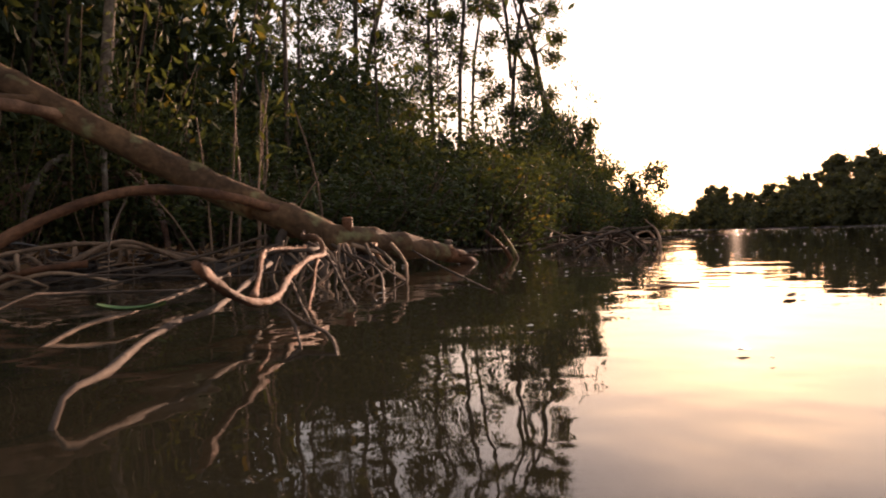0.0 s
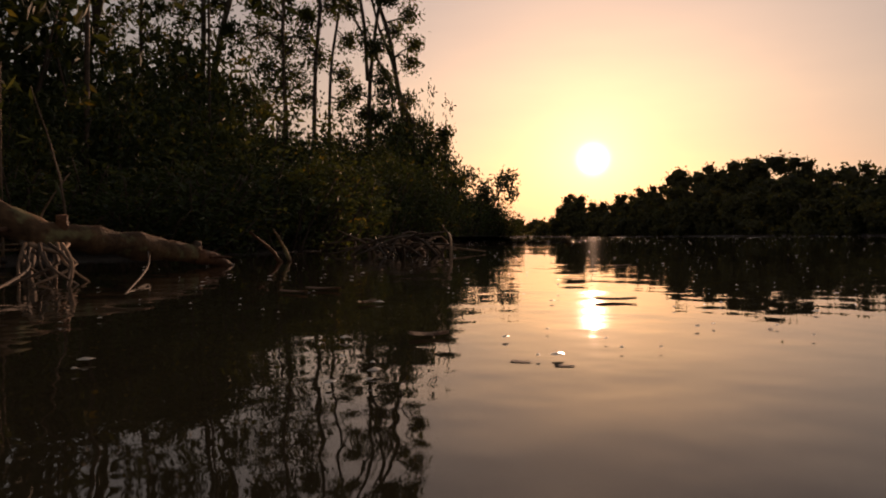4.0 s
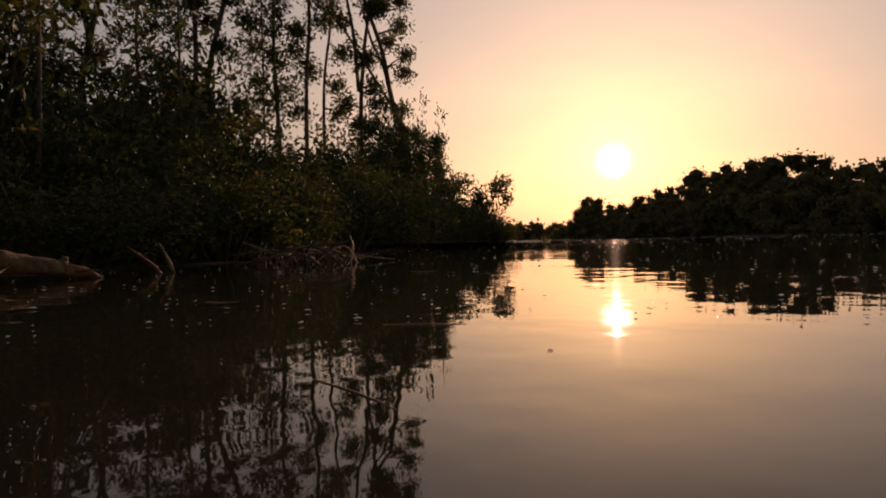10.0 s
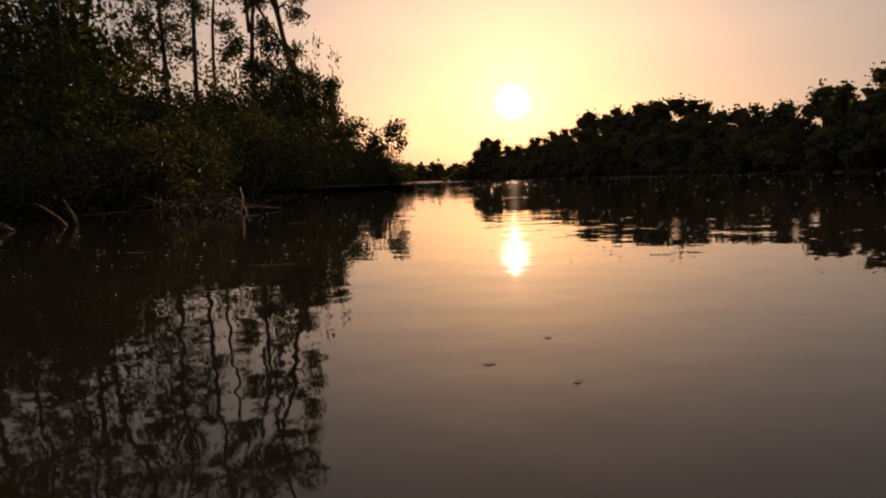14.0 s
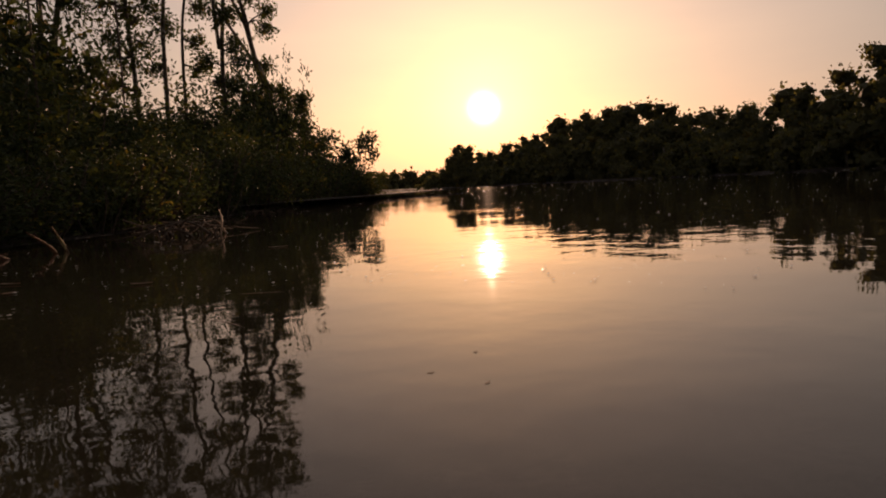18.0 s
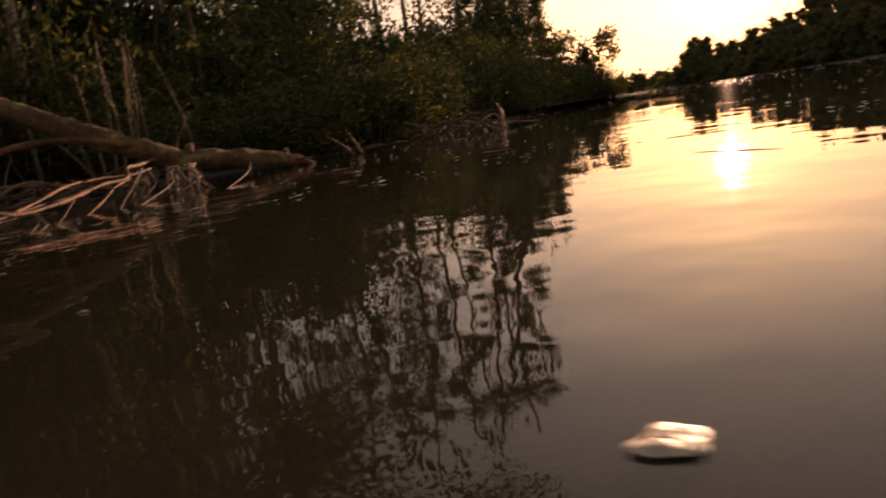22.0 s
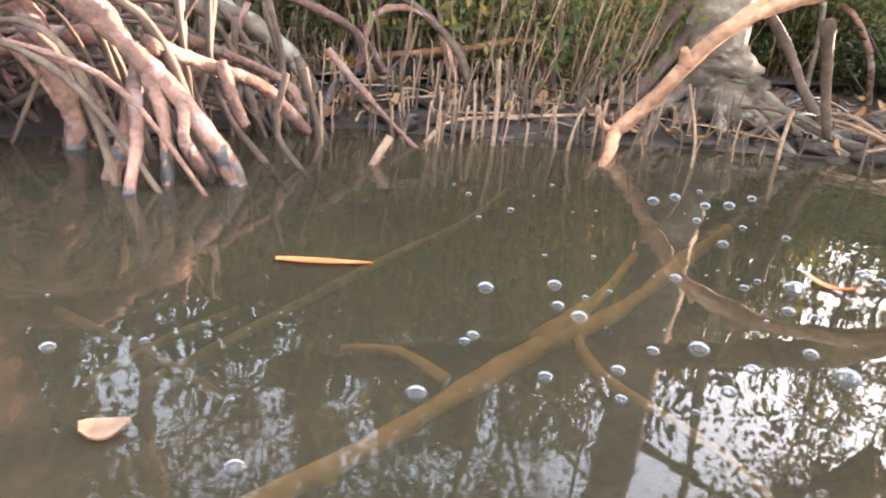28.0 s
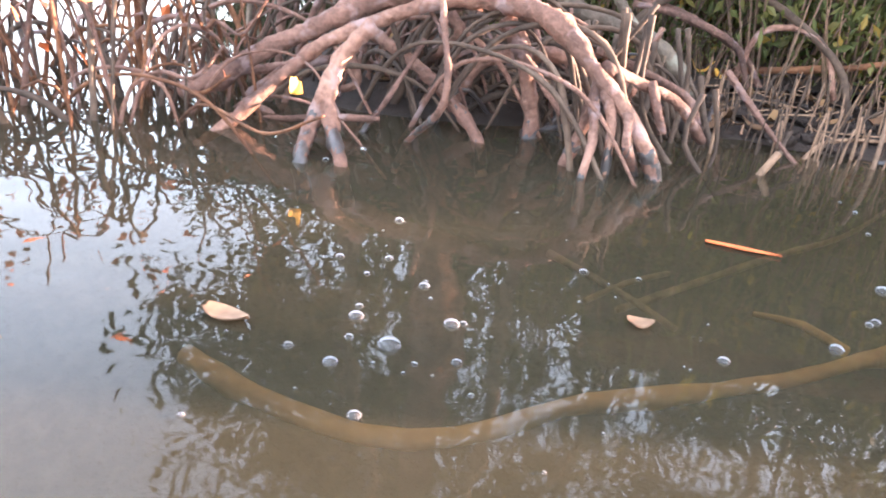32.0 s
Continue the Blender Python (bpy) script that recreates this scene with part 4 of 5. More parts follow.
limb(fallen, "branch", [(0.326, 4.02, 0.046), (0.23, 4.01, 0.038), (0.156, 4.0, 0.02), (0.13, 3.97, -0.02)], 0.008, 0.007, BARK_PEELED)
TANGLE = [
    ("root", [(0.82, 3.98, 0.11), (0.74, 3.7, 0.095), (0.695, 3.45, 0.091), (0.685, 3.38, 0.064), (0.621, 3.25, 0.058), (0.554, 3.1, 0.041), (0.497, 2.92, 0.033), (0.463, 2.854, 0.033), (0.438, 2.82, 0.043), (0.417, 2.79, 0.058), (0.402, 2.76, 0.07)], 0.0095, 0.0068, BARK_PEELED),
    ("root", [(0.69, 3.5, 0.07), (0.602, 3.4, 0.073), (0.544, 3.2, 0.067), (0.496, 3.0, 0.048), (0.461, 2.86, 0.036)], 0.006, 0.005, BARK_PEELED),
    ("root", [(0.78, 3.8, 0.08), (0.709, 3.5, 0.07), (0.613, 3.45, 0.066), (0.555, 3.4, 0.052), (0.508, 3.35, 0.041)], 0.007, 0.005, TWIG_DARK),
    ("root", [(0.491, 2.9, 0.029), (0.503, 2.86, 0.014), (0.508, 2.79, 0.006), (0.478, 2.68, -0.01)], 0.0028, 0.0018, TWIG_DARK),
    ("root", [(0.492, 2.9, 0.027), (0.494, 2.85, 0.01), (0.47, 2.73, -0.01)], 0.0026, 0.0018, TWIG_DARK),
    ("root", [(0.556, 3.1, 0.036), (0.537, 2.98, 0.014), (0.513, 2.82, -0.01)], 0.003, 0.002, TWIG_DARK),
    ("root", [(0.815, 3.65, 0.06), (0.79, 3.4, 0.03), (0.66, 3.05, -0.008)], 0.005, 0.003, TWIG_DARK),
    ("root", [(0.74, 3.6, 0.08), (0.703, 3.4, 0.05), (0.66, 3.2, 0.015), (0.632, 3.06, -0.01)], 0.004, 0.003, TWIG_DARK),
    ("root", [(0.69, 3.42, 0.06), (0.648, 3.3, 0.046), (0.62, 3.22, 0.025), (0.56, 3.05, -0.01)], 0.005, 0.003, BARK_PEELED),
    ("root", [(1.15, 4.04, 0.05), (1.06, 3.7, 0.02), (0.86, 3.08, -0.005)], 0.005, 0.0025, TWIG_DARK),
    ("root", [(0.6, 3.4, 0.05), (0.442, 2.9, 0.031), (0.392, 2.8, 0.027), (0.365, 2.74, 0.022), (0.344, 2.68, 0.016), (0.324, 2.64, 0.012), (0.318, 2.62, -0.012)], 0.006, 0.0035, TWIG_DARK),
    ("root", [(0.55, 3.5, 0.03), (0.417, 3.2, 0.014), (0.366, 3.05, 0.013), (0.33, 3.0, 0.01), (0.284, 2.92, -0.006)], 0.005, 0.003, TWIG_DARK),
    ("root", [(0.7, 3.75, 0.02), (0.6, 3.7, 0.017), (0.47, 3.7, 0.024), (0.371, 3.7, 0.03), (0.305, 3.7, 0.03)], 0.005, 0.003, TWIG_DARK),
    ("root", [(0.5, 3.6, 0.0), (0.297, 3.4, 0.018), (0.258, 3.35, 0.02), (0.2, 3.28, -0.004)], 0.005, 0.004, TWIG_DARK),
    ("root", [(0.41, 3.97, 0.195), (0.373, 3.9, 0.105), (0.363, 3.85, 0.0)], 0.004, 0.003, TWIG_DARK),
    ("root", [(0.84, 4.0, 0.1), (0.86, 3.95, 0.05), (0.84, 3.9, -0.06)], 0.023, 0.018, TWIG_DARK),
    ("root", [(0.78, 4.02, 0.12), (0.74, 3.95, 0.05), (0.7, 3.9, -0.06)], 0.018, 0.012, TWIG_DARK),
    ("root", [(0.72, 3.95, 0.1), (0.55, 4.02, 0.05), (0.35, 4.02, 0.025), (0.2, 3.96, 0.0)], 0.007, 0.004, TWIG_DARK),
    ("root", [(0.74, 3.9, 0.08), (0.58, 3.9, 0.04), (0.45, 3.86, 0.02), (0.3, 3.8, -0.005)], 0.007, 0.004, TWIG_DARK),
]
for nm, pts, r0, r1, mt in TANGLE:
    limb(fallen, nm, pts, r0 * 0.5, r1 * 0.5, mt, sides=9, step=0.012, wobble=0.2, knots=0.35)
for k in range(22):
    a = np.array([0.7 + 0.2 * rng.random(), 3.5 + 0.4 * rng.random(), 0.075])
    limb(fallen, "rootlet", [a, a + [rng.normal(0, 0.03), -0.05, -0.04], a + [rng.normal(0, 0.05), -0.08 - 0.06 * rng.random(), -0.1]], 0.004, 0.002, TWIG if k % 2 else TWIG_DARK, sides=5)

# sticks standing in a V beyond the log, and the brush at the next point
vee = empty("broken_stake", (1.68, 4.3, 0), "two broken stakes standing in a V in the shallows", "branch")
limb(vee, "stake", [(1.69, 4.31, -0.06), (1.632, 4.295, 0.028), (1.536, 4.28, 0.105)], 0.0085, 0.0045, BARK_PEELED, sides=7)
limb(vee, "stake", [(1.735, 4.34, -0.06), (1.712, 4.385, 0.04), (1.685, 4.43, 0.118)], 0.007, 0.0035, BARK_LOG, sides=7)
brush = empty("driftwood_brush", (2.5, 4.75, 0), "tangle of dead brushwood at the water's edge", "driftwood")
for k in range(34):
    a = np.array([2.3 + 0.35 * rng.random(), 4.6 + 0.35 * rng.random(), 0.0])
    d = rng.normal(0, 0.13, 3)
    d[2] = abs(d[2]) * 0.5
    limb(brush, "branch", [a - d * 0.6 - [0, 0, 0.05], a + rng.normal(0, 0.02, 3) + [0, 0, 0.05], a + d], 0.008, 0.003, TWIG_DARK if k % 4 else TWIG, sides=6, step=0.04)
for x, y, s in [(3.5, 6.5, 0.5), (5.4, 8.75, 0.8)]:
    heap = empty("driftwood_brush", (x, y, 0), "dead branches trailing into the water off the bank", "driftwood")
    for k in range(12):
        a = np.array([x, y, 0.0]) + np.r_[rng.normal(0, 0.25 * s, 2), 0]
        d = np.r_[rng.normal(0.05, 0.2 * s), rng.normal(-0.05, 0.2 * s), 0.07 * s * rng.random()]
        limb(heap, "branch", [a - d * 0.5 - [0, 0, 0.1], a + rng.normal(0, 0.02, 3), a + d], 0.009, 0.003, TWIG_DARK, sides=5, step=0.1)
# grasses and thin saplings that stand behind the log
for k in range(10):
    x, y = 0.65 + 0.4 * rng.random(), 4.4 + 0.35 * rng.random()
    h = 0.3 + 0.35 * rng.random()
    stalk = empty("reed_stalk", (x, y, 0.0), "thin upright stalk with a few long leaves", "plant", "stalks behind the log")
    top = np.array([x + rng.normal(0, 0.1), y + rng.normal(0, 0.08), h])
    limb(stalk, "stalk", [(x, y, -0.05), (np.array([x, y, 0]) + top) / 2 + rng.normal(0, 0.02, 3), top], 0.004, 0.002, TWIG, sides=5, step=0.1)
    c = np.array([(np.array([x, y, 0]) * (1 - s) + top * s) for s in np.linspace(0.35, 1, 16)]) - [x, y, 0]
    v, f = leaves(c[::2] + rng.normal(0, 0.015, c[::2].shape), 0.055, 0.6, 0.9, 0.22)
    mesh_ob("leaves", v, f, LEAF, stalk, smooth=False)

# ---- the buttressed tree behind the propped branch ----
butt = empty("buttressed_tree", (-0.28, 4.8, 0.08), "pale smooth mangrove trunk on spreading buttress roots", "tree")
limb(butt, "trunk", [(-0.29, 4.7, 0.02), (-0.3, 4.7, 0.3), (-0.3, 4.72, 0.9), (-0.25, 4.85, 2.2), (-0.1, 5.0, 4.5), (-0.1, 5.1, 7)], 0.088, 0.06, BARK_GREY, sides=18, step=0.05, wobble=0.07, knots=0.08)
limb(butt, "root_flare", [(-0.29, 4.7, 0.25), (-0.285, 4.69, 0.16), (-0.28, 4.67, 0.07), (-0.28, 4.64, -0.03)], 0.08, 0.19, BARK_TREE, "dark wet spreading foot of the trunk", sides=22, step=0.015, wobble=0.2, knots=0.15)
for a, ln, r in [(-165, 0.5, 0.05), (-140, 0.42, 0.04), (-118, 0.42, 0.035), (-98, 0.4, 0.03), (-72, 0.42, 0.032), (-52, 0.5, 0.03), (-34, 0.55, 0.032), (-14, 0.6, 0.04), (20, 0.5, 0.04), (160, 0.6, 0.05)]:
    ca, sa = math.cos(radians(a)), math.sin(radians(a))
    limb(butt, "buttress_root", [(-0.28 + 0.07 * ca, 4.69 + 0.07 * sa, 0.17), (-0.28 + 0.14 * ca, 4.69 + 0.14 * sa, 0.1), (-0.28 + 0.26 * ca, 4.69 + 0.26 * sa, 0.05), (-0.28 + ln * ca, 4.69 + ln * sa, -0.005)], r * 0.8, r * 0.28, BARK_TREE if a % 4 else BARK_GREY, sides=8, step=0.02, wobble=0.16, knots=0.25)
limb(butt, "prop_root", [(-0.36, 4.72, 0.4), (-0.465, 4.69, 0.266), (-0.56, 4.62, 0.161), (-0.668, 4.55, 0.057), (-0.72, 4.52, -0.02)], 0.024, 0.019, TWIG_DARK, sides=11, step=0.02)
limb(butt, "prop_root", [(-0.35, 4.7, 0.3), (-0.425, 4.66, 0.198), (-0.51, 4.56, 0.107), (-0.598, 4.45, 0.006), (-0.62, 4.42, -0.03)], 0.026, 0.02, TWIG_DARK, sides=11, step=0.02)
limb(butt, "prop_root", [(-0.22, 4.72, 0.42), (-0.146, 4.7, 0.327), (-0.084, 4.66, 0.236), (-0.05, 4.6, 0.15), (-0.004, 4.55, 0.067), (0.03, 4.52, -0.02)], 0.014, 0.013, TWIG_DARK, sides=9, step=0.02)
canopy(butt, (-0.1, 4.6, 4.4), (1.6, 1.5, 1.0), 54, 44, 0.11)

# ---- the stilt-rooted mangrove at the point ----
stilt = empty("stilt_root_mangrove", (-1.62, 3.35, 0), "mangrove on a cage of arching pinkish stilt roots", "tree")
limb(stilt, "trunk", [(-1.76, 3.43, 0.27), (-1.75, 3.47, 0.6), (-1.85, 3.6, 2.0), (-1.9, 3.7, 4.2)], 0.05, 0.045, BARK_STILT, sides=12, step=0.08)
ROOTS = [
    ([(-1.884, 3.42, 0.27), (-1.709, 3.42, 0.272), (-1.583, 3.42, 0.26), (-1.501, 3.41, 0.223), (-1.437, 3.4, 0.167), (-1.378, 3.39, 0.123), (-1.331, 3.39, 0.071), (-1.297, 3.407, 0.0), (-1.287, 3.407, -0.07)], 0.0212, 0.0130),
    ([(-1.436, 3.4, 0.162), (-1.434, 3.38, 0.106), (-1.448, 3.37, 0.04), (-1.456, 3.352, 0.0), (-1.458, 3.352, -0.07)], 0.0106, 0.0087),
    ([(-1.415, 3.39, 0.144), (-1.386, 3.37, 0.092), (-1.378, 3.36, 0.0), (-1.376, 3.36, -0.07)], 0.0095, 0.0075),
    ([(-1.425, 3.37, 0.12), (-1.404, 3.33, 0.063), (-1.403, 3.303, 0.0), (-1.403, 3.303, -0.07)], 0.0094, 0.0072),
    ([(-1.361, 3.38, 0.113), (-1.346, 3.35, 0.064), (-1.334, 3.401, 0.0), (-1.33, 3.401, -0.07)], 0.0083, 0.0065),
    ([(-1.663, 3.45, 0.239), (-1.626, 3.47, 0.179), (-1.608, 3.48, 0.118), (-1.595, 3.5, 0.035), (-1.593, 3.491, 0.0), (-1.592, 3.491, -0.07)], 0.0152, 0.0122),
    ([(-1.624, 3.46, 0.174), (-1.562, 3.45, 0.125), (-1.509, 3.44, 0.073)], 0.0105, 0.0068),
    ([(-1.776, 3.42, 0.286), (-1.869, 3.4, 0.266), (-1.94, 3.35, 0.23), (-2.011, 3.27, 0.174), (-2.088, 3.2, 0.119), (-2.134, 3.12, 0.063), (-2.152, 3.05, 0.043)], 0.0239, 0.0169),
    ([(-1.709, 3.42, 0.272), (-1.799, 3.38, 0.249), (-1.91, 3.3, 0.191), (-1.963, 3.22, 0.143), (-1.994, 3.14, 0.079), (-2.026, 3.06, 0.012), (-2.02, 2.97, -0.02)], 0.0163, 0.0099),
    ([(-1.809, 3.2, 0.212), (-1.838, 3.15, 0.155), (-1.834, 3.1, 0.091), (-1.839, 3.07, 0.039), (-1.796, 2.993, 0.0), (-1.783, 2.993, -0.07)], 0.0160, 0.0118),
    ([(-1.832, 3.1, 0.091), (-1.792, 3.07, 0.041), (-1.735, 3.026, 0.0), (-1.718, 3.026, -0.07)], 0.0114, 0.0087),
    ([(-2.043, 3.5, 0.162), (-1.892, 3.45, 0.123), (-1.794, 3.42, 0.085), (-1.713, 3.4, 0.04), (-1.652, 3.368, 0.0), (-1.634, 3.368, -0.07)], 0.0152, 0.0104),
    ([(-1.736, 3.3, 0.312), (-1.694, 3.26, 0.221), (-1.655, 3.22, 0.152), (-1.653, 3.2, 0.085), (-1.744, 3.246, 0.0), (-1.771, 3.246, -0.07)], 0.0065, 0.0056),
    ([(-1.813, 3.55, 0.03), (-1.764, 3.55, 0.115), (-1.671, 3.55, 0.16), (-1.564, 3.55, 0.169), (-1.502, 3.6, 0.142), (-1.428, 3.65, 0.11)], 0.0146, 0.0114),
    ([(-1.434, 3.42, 0.181), (-1.375, 3.52, 0.147), (-1.319, 3.6, 0.11), (-1.27, 3.68, 0.03)], 0.0119, 0.0102),
    ([(-1.365, 3.52, 0.155), (-1.34, 3.5, 0.112), (-1.319, 3.5, 0.066)], 0.0103, 0.0090),
    ([(-1.511, 3.6, 0.188), (-1.426, 3.7, 0.149), (-1.33, 3.75, 0.101), (-1.298, 3.75, 0.049)], 0.0099, 0.0080),
    ([(-2.11, 3.15, -0.019), (-1.911, 3.2, 0.02), (-1.816, 3.25, 0.028)], 0.0075, 0.0056),
    ([(-1.818, 3.4, 0.174), (-1.831, 3.3, 0.065), (-1.852, 3.2, -0.033)], 0.0060, 0.0045),
    ([(-2.115, 3.3, 0.071), (-2.175, 3.25, 0.002), (-2.057, 3.2, -0.007), (-1.966, 3.2, -0.044)], 0.0105, 0.0072),
    ([(-2.02, 3.4, 0.126), (-1.985, 3.4, 0.059), (-2.031, 3.4, 0.031)], 0.0105, 0.0080),
    ([(-2.1, 3.6, 0.075), (-1.992, 3.6, 0.027), (-1.934, 3.6, -0.045)], 0.0134, 0.0086),
    ([(-1.82, 3.5, 0.224), (-1.794, 3.5, 0.187), (-1.898, 3.55, 0.097), (-1.986, 3.6, -0.028)], 0.0115, 0.0101),
    ([(-2.248, 3.2, 0.051), (-2.163, 3.3, 0.065), (-2.066, 3.4, 0.093)], 0.0107, 0.0094),
]
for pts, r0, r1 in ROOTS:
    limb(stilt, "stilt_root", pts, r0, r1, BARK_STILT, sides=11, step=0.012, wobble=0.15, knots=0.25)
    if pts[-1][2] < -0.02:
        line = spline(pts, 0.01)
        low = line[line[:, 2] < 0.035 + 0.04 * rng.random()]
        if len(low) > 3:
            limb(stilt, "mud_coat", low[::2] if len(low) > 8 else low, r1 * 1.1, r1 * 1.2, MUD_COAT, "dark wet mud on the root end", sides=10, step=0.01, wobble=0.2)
for k in range(70):
    a = np.array([-2.1 + 0.85 * rng.random(), 3.5 + 0.45 * rng.random(), 0.1 + 0.2 * rng.random()])
    if bank_side(a[0], a[1]) < -0.45:
        continue
    b = np.array([a[0] + rng.normal(0, 0.1), a[1] - 0.05 * rng.random(), -0.05])
    if b[1] < 3.5:
        continue
    limb(stilt, "aerial_root", [a, (a + b) / 2 + rng.normal(0, 0.02, 3), b], 0.006, 0.004, BARK_STILT if k % 7 == 0 else TWIG_DARK, sides=6, step=0.03, wobble=0.15, knots=0.3)
canopy(stilt, (-1.9, 3.9, 3.6), (1.2, 1.2, 0.9), 30, 40, 0.1)

# the grey mangrove close behind it, with limbs that slope down to the mud
grey = empty("grey_mangrove", (-1.74, 4.1, 0.05), "grey mangrove with heavy limbs sloping down to the mud", "tree")
limb(grey, "trunk", [(-1.735, 4.1, 0.02), (-1.74, 4.1, 0.117), (-1.772, 4.1, 0.255), (-1.8, 4.1, 0.374), (-1.85, 4.15, 1.2), (-1.8, 4.3, 3.5)], 0.024, 0.022, BARK_GREY, sides=11, step=0.03)
limb(grey, "stilt_root", [(-1.9, 4.0, 0.375), (-1.874, 4.0, 0.357), (-1.726, 4.0, 0.247), (-1.622, 4.05, 0.212), (-1.533, 4.1, 0.185), (-1.445, 4.15, 0.111), (-1.39, 4.18, 0.03)], 0.027, 0.018, BARK_GREY, sides=12, step=0.015)
limb(grey, "stilt_root", [(-1.72, 4.1, 0.42), (-1.686, 4.1, 0.359), (-1.636, 4.1, 0.277), (-1.559, 4.1, 0.191)], 0.017, 0.013, BARK_GREY, sides=10, step=0.015)
limb(grey, "stilt_root", [(-1.84, 4.28, 0.37), (-1.615, 4.3, 0.282), (-1.438, 4.35, 0.221), (-1.319, 4.4, 0.156), (-1.25, 4.43, 0.06)], 0.014, 0.01, BARK_STILT, sides=9, step=0.02)
limb(grey, "stilt_root", [(-1.646, 4.3, 0.261), (-1.501, 4.3, 0.244), (-1.342, 4.35, 0.18), (-1.28, 4.38, 0.06)], 0.011, 0.008, BARK_STILT, sides=9, step=0.02)
canopy(grey, (-1.8, 4.4, 3.6), (1.1, 1.1, 0.8), 22, 36, 0.1)

# dark thin roots that arch sideways through the cage, and others that lie along the wet slope
for k in range(90):
    x, y = -2.2 + 1.0 * rng.random(), 3.3 + 0.5 * rng.random()
    a, sp, h = rng.normal(0.4, 0.5) + (math.pi if k % 2 else 0), 0.12 + 0.25 * rng.random(), 0.08 + 0.24 * rng.random()
    d = np.array([math.cos(a), math.sin(a), 0]) * sp
    p = np.array([x, y, -0.04])
    if y - abs(d[1]) < 3.27 or x + abs(d[0]) > -1.28:
        continue
    limb(stilt, "aerial_root", [p - d, p - d * 0.5 + [0, 0, h], p + d * 0.4 + [0, 0, h * 0.95], p + d + rng.normal(0, 0.02, 3) * [1, 1, 0]], 0.0035 + 0.006 * rng.random(), 0.0035, (TWIG_DARK, TWIG_DARK, BARK_STILT, TWIG_DARK)[k % 4], sides=6, step=0.03, wobble=0.15, knots=0.25)
for k in range(64):
    x = -2.2 + 2.35 * rng.random()
    y = 3.4 + 1.5 * rng.random()
    o = bank_side(x, y)
    if not -0.05 < o < 0.7 or math.hypot(x + 0.28, y - 4.8) < 0.2:
        continue
    a, sp = rng.normal(0.75, 0.5), 0.1 + 0.22 * rng.random()
    p, d = np.array([x, y, mud_z(x, y) + 0.01]), np.array([math.cos(a), math.sin(a), 0]) * sp
    q0, q1 = p - d, p + d
    q0[2], q1[2] = mud_z(q0[0], q0[1]) - 0.015, mud_z(q1[0], q1[1]) - 0.015
    ob = empty("surface_root", p, "dark muddy root lying along the bank", "root", "roots along the mud")
    limb(ob, "root", [q0, p + [0, 0, 0.02 + 0.05 * rng.random()], q1], 0.004 + 0.006 * rng.random(), 0.004, (MUD_COAT, TWIG_DARK, MUD_COAT, TWIG_DARK)[k % 4], sides=6, step=0.03, wobble=0.16, knots=0.25)

# stilt roots of the next trees inland, and the low stilt thicket past the point
for x, y, s, n in [(-1.5, 5.1, 0.7, 11), (-2.4, 4.4, 0.9, 12), (-0.9, 5.3, 0.6, 9), (-2.5, 3.95, 0.7, 7), (0.4, 6.0, 0.9, 10), (-3.2, 4.9, 1.0, 12)]:
    cage = empty("stilt_root_thicket", (x, y, 0.0), "weathered arching stilt roots over dark mud", "roots", "stilt root thickets")
    limb(cage, "stem", [(x, y, 0.45 * s), (x + 0.05, y + 0.1, 1.4 * s), (x + rng.normal(0, 0.2), y + 0.3, 3.2)], 0.035 * s, 0.025, BARK_GREY, sides=8, step=0.1)
    for k in range(n):
        a, ln = -0.4 + 6.283 * k / n + rng.normal(0, 0.2), s * (0.4 + 0.4 * rng.random())
        d = np.array([math.cos(a), math.sin(a), 0])
        top = np.array([x, y, 0.35 * s + 0.25 * s * rng.random()])
        q = top + d * ln
        limb(cage, "stilt_root", [top, top + d * ln * 0.5 + [0, 0, 0.04 * s], top + d * ln * 0.85 - [0, 0, 0.15 * s], (q[0], q[1], mud_z(q[0], q[1]) - 0.04)], 0.02 * s, 0.012 * s, BARK_GREY if k % 3 else BARK_STILT, sides=7, step=0.06)

thicket = empty("root_thicket", (-2.25, 2.8, 0), "dense tangle of thin reddish roots and twigs past the point", "roots")
for k in range(170):
    x, y = -2.75 + 0.85 * rng.random(), 2.62 + 0.75 * rng.random()
    if y < 2.72 + 0.5 * (x + 2.4) or x > -2.1:
        continue
    h, a = 0.08 + 0.24 * rng.random() ** 1.3, rng.random() * 6.283
    sp = 0.08 + 0.22 * rng.random()
    d = np.array([math.cos(a) * sp, math.sin(a) * sp * 0.6, 0])
    p = np.array([x, y, -0.05])
    end = p + d * 2 + [0, 0, (h * 1.2 + 0.05) if k % 3 == 0 else 0.0]
    limb(thicket, "root", [p, p + d * 0.6 + [0, 0, h], p + d * 1.4 + [0, 0, h * 1.05], end], 0.003 + 0.005 * rng.random() ** 2, 0.0025, (BARK_STILT, BARK_PEELED, BARK_PEELED, TWIG_DARK)[k % 4], sides=6, step=0.02, wobble=0.15)
c_ = np.array([-2.45, 2.95, 0.28]) - np.array(thicket.location)
v, f = leaves(c_ + rng.normal(0, 1, (90, 3)) * [0.22, 0.18, 0.1], 0.04, 0.6)
tagged(mesh_ob("dry_leaf_mass", v, f, LEAF_ORANGE, thicket, "withered reddish leaves among the twigs", smooth=False), kind="stuff")

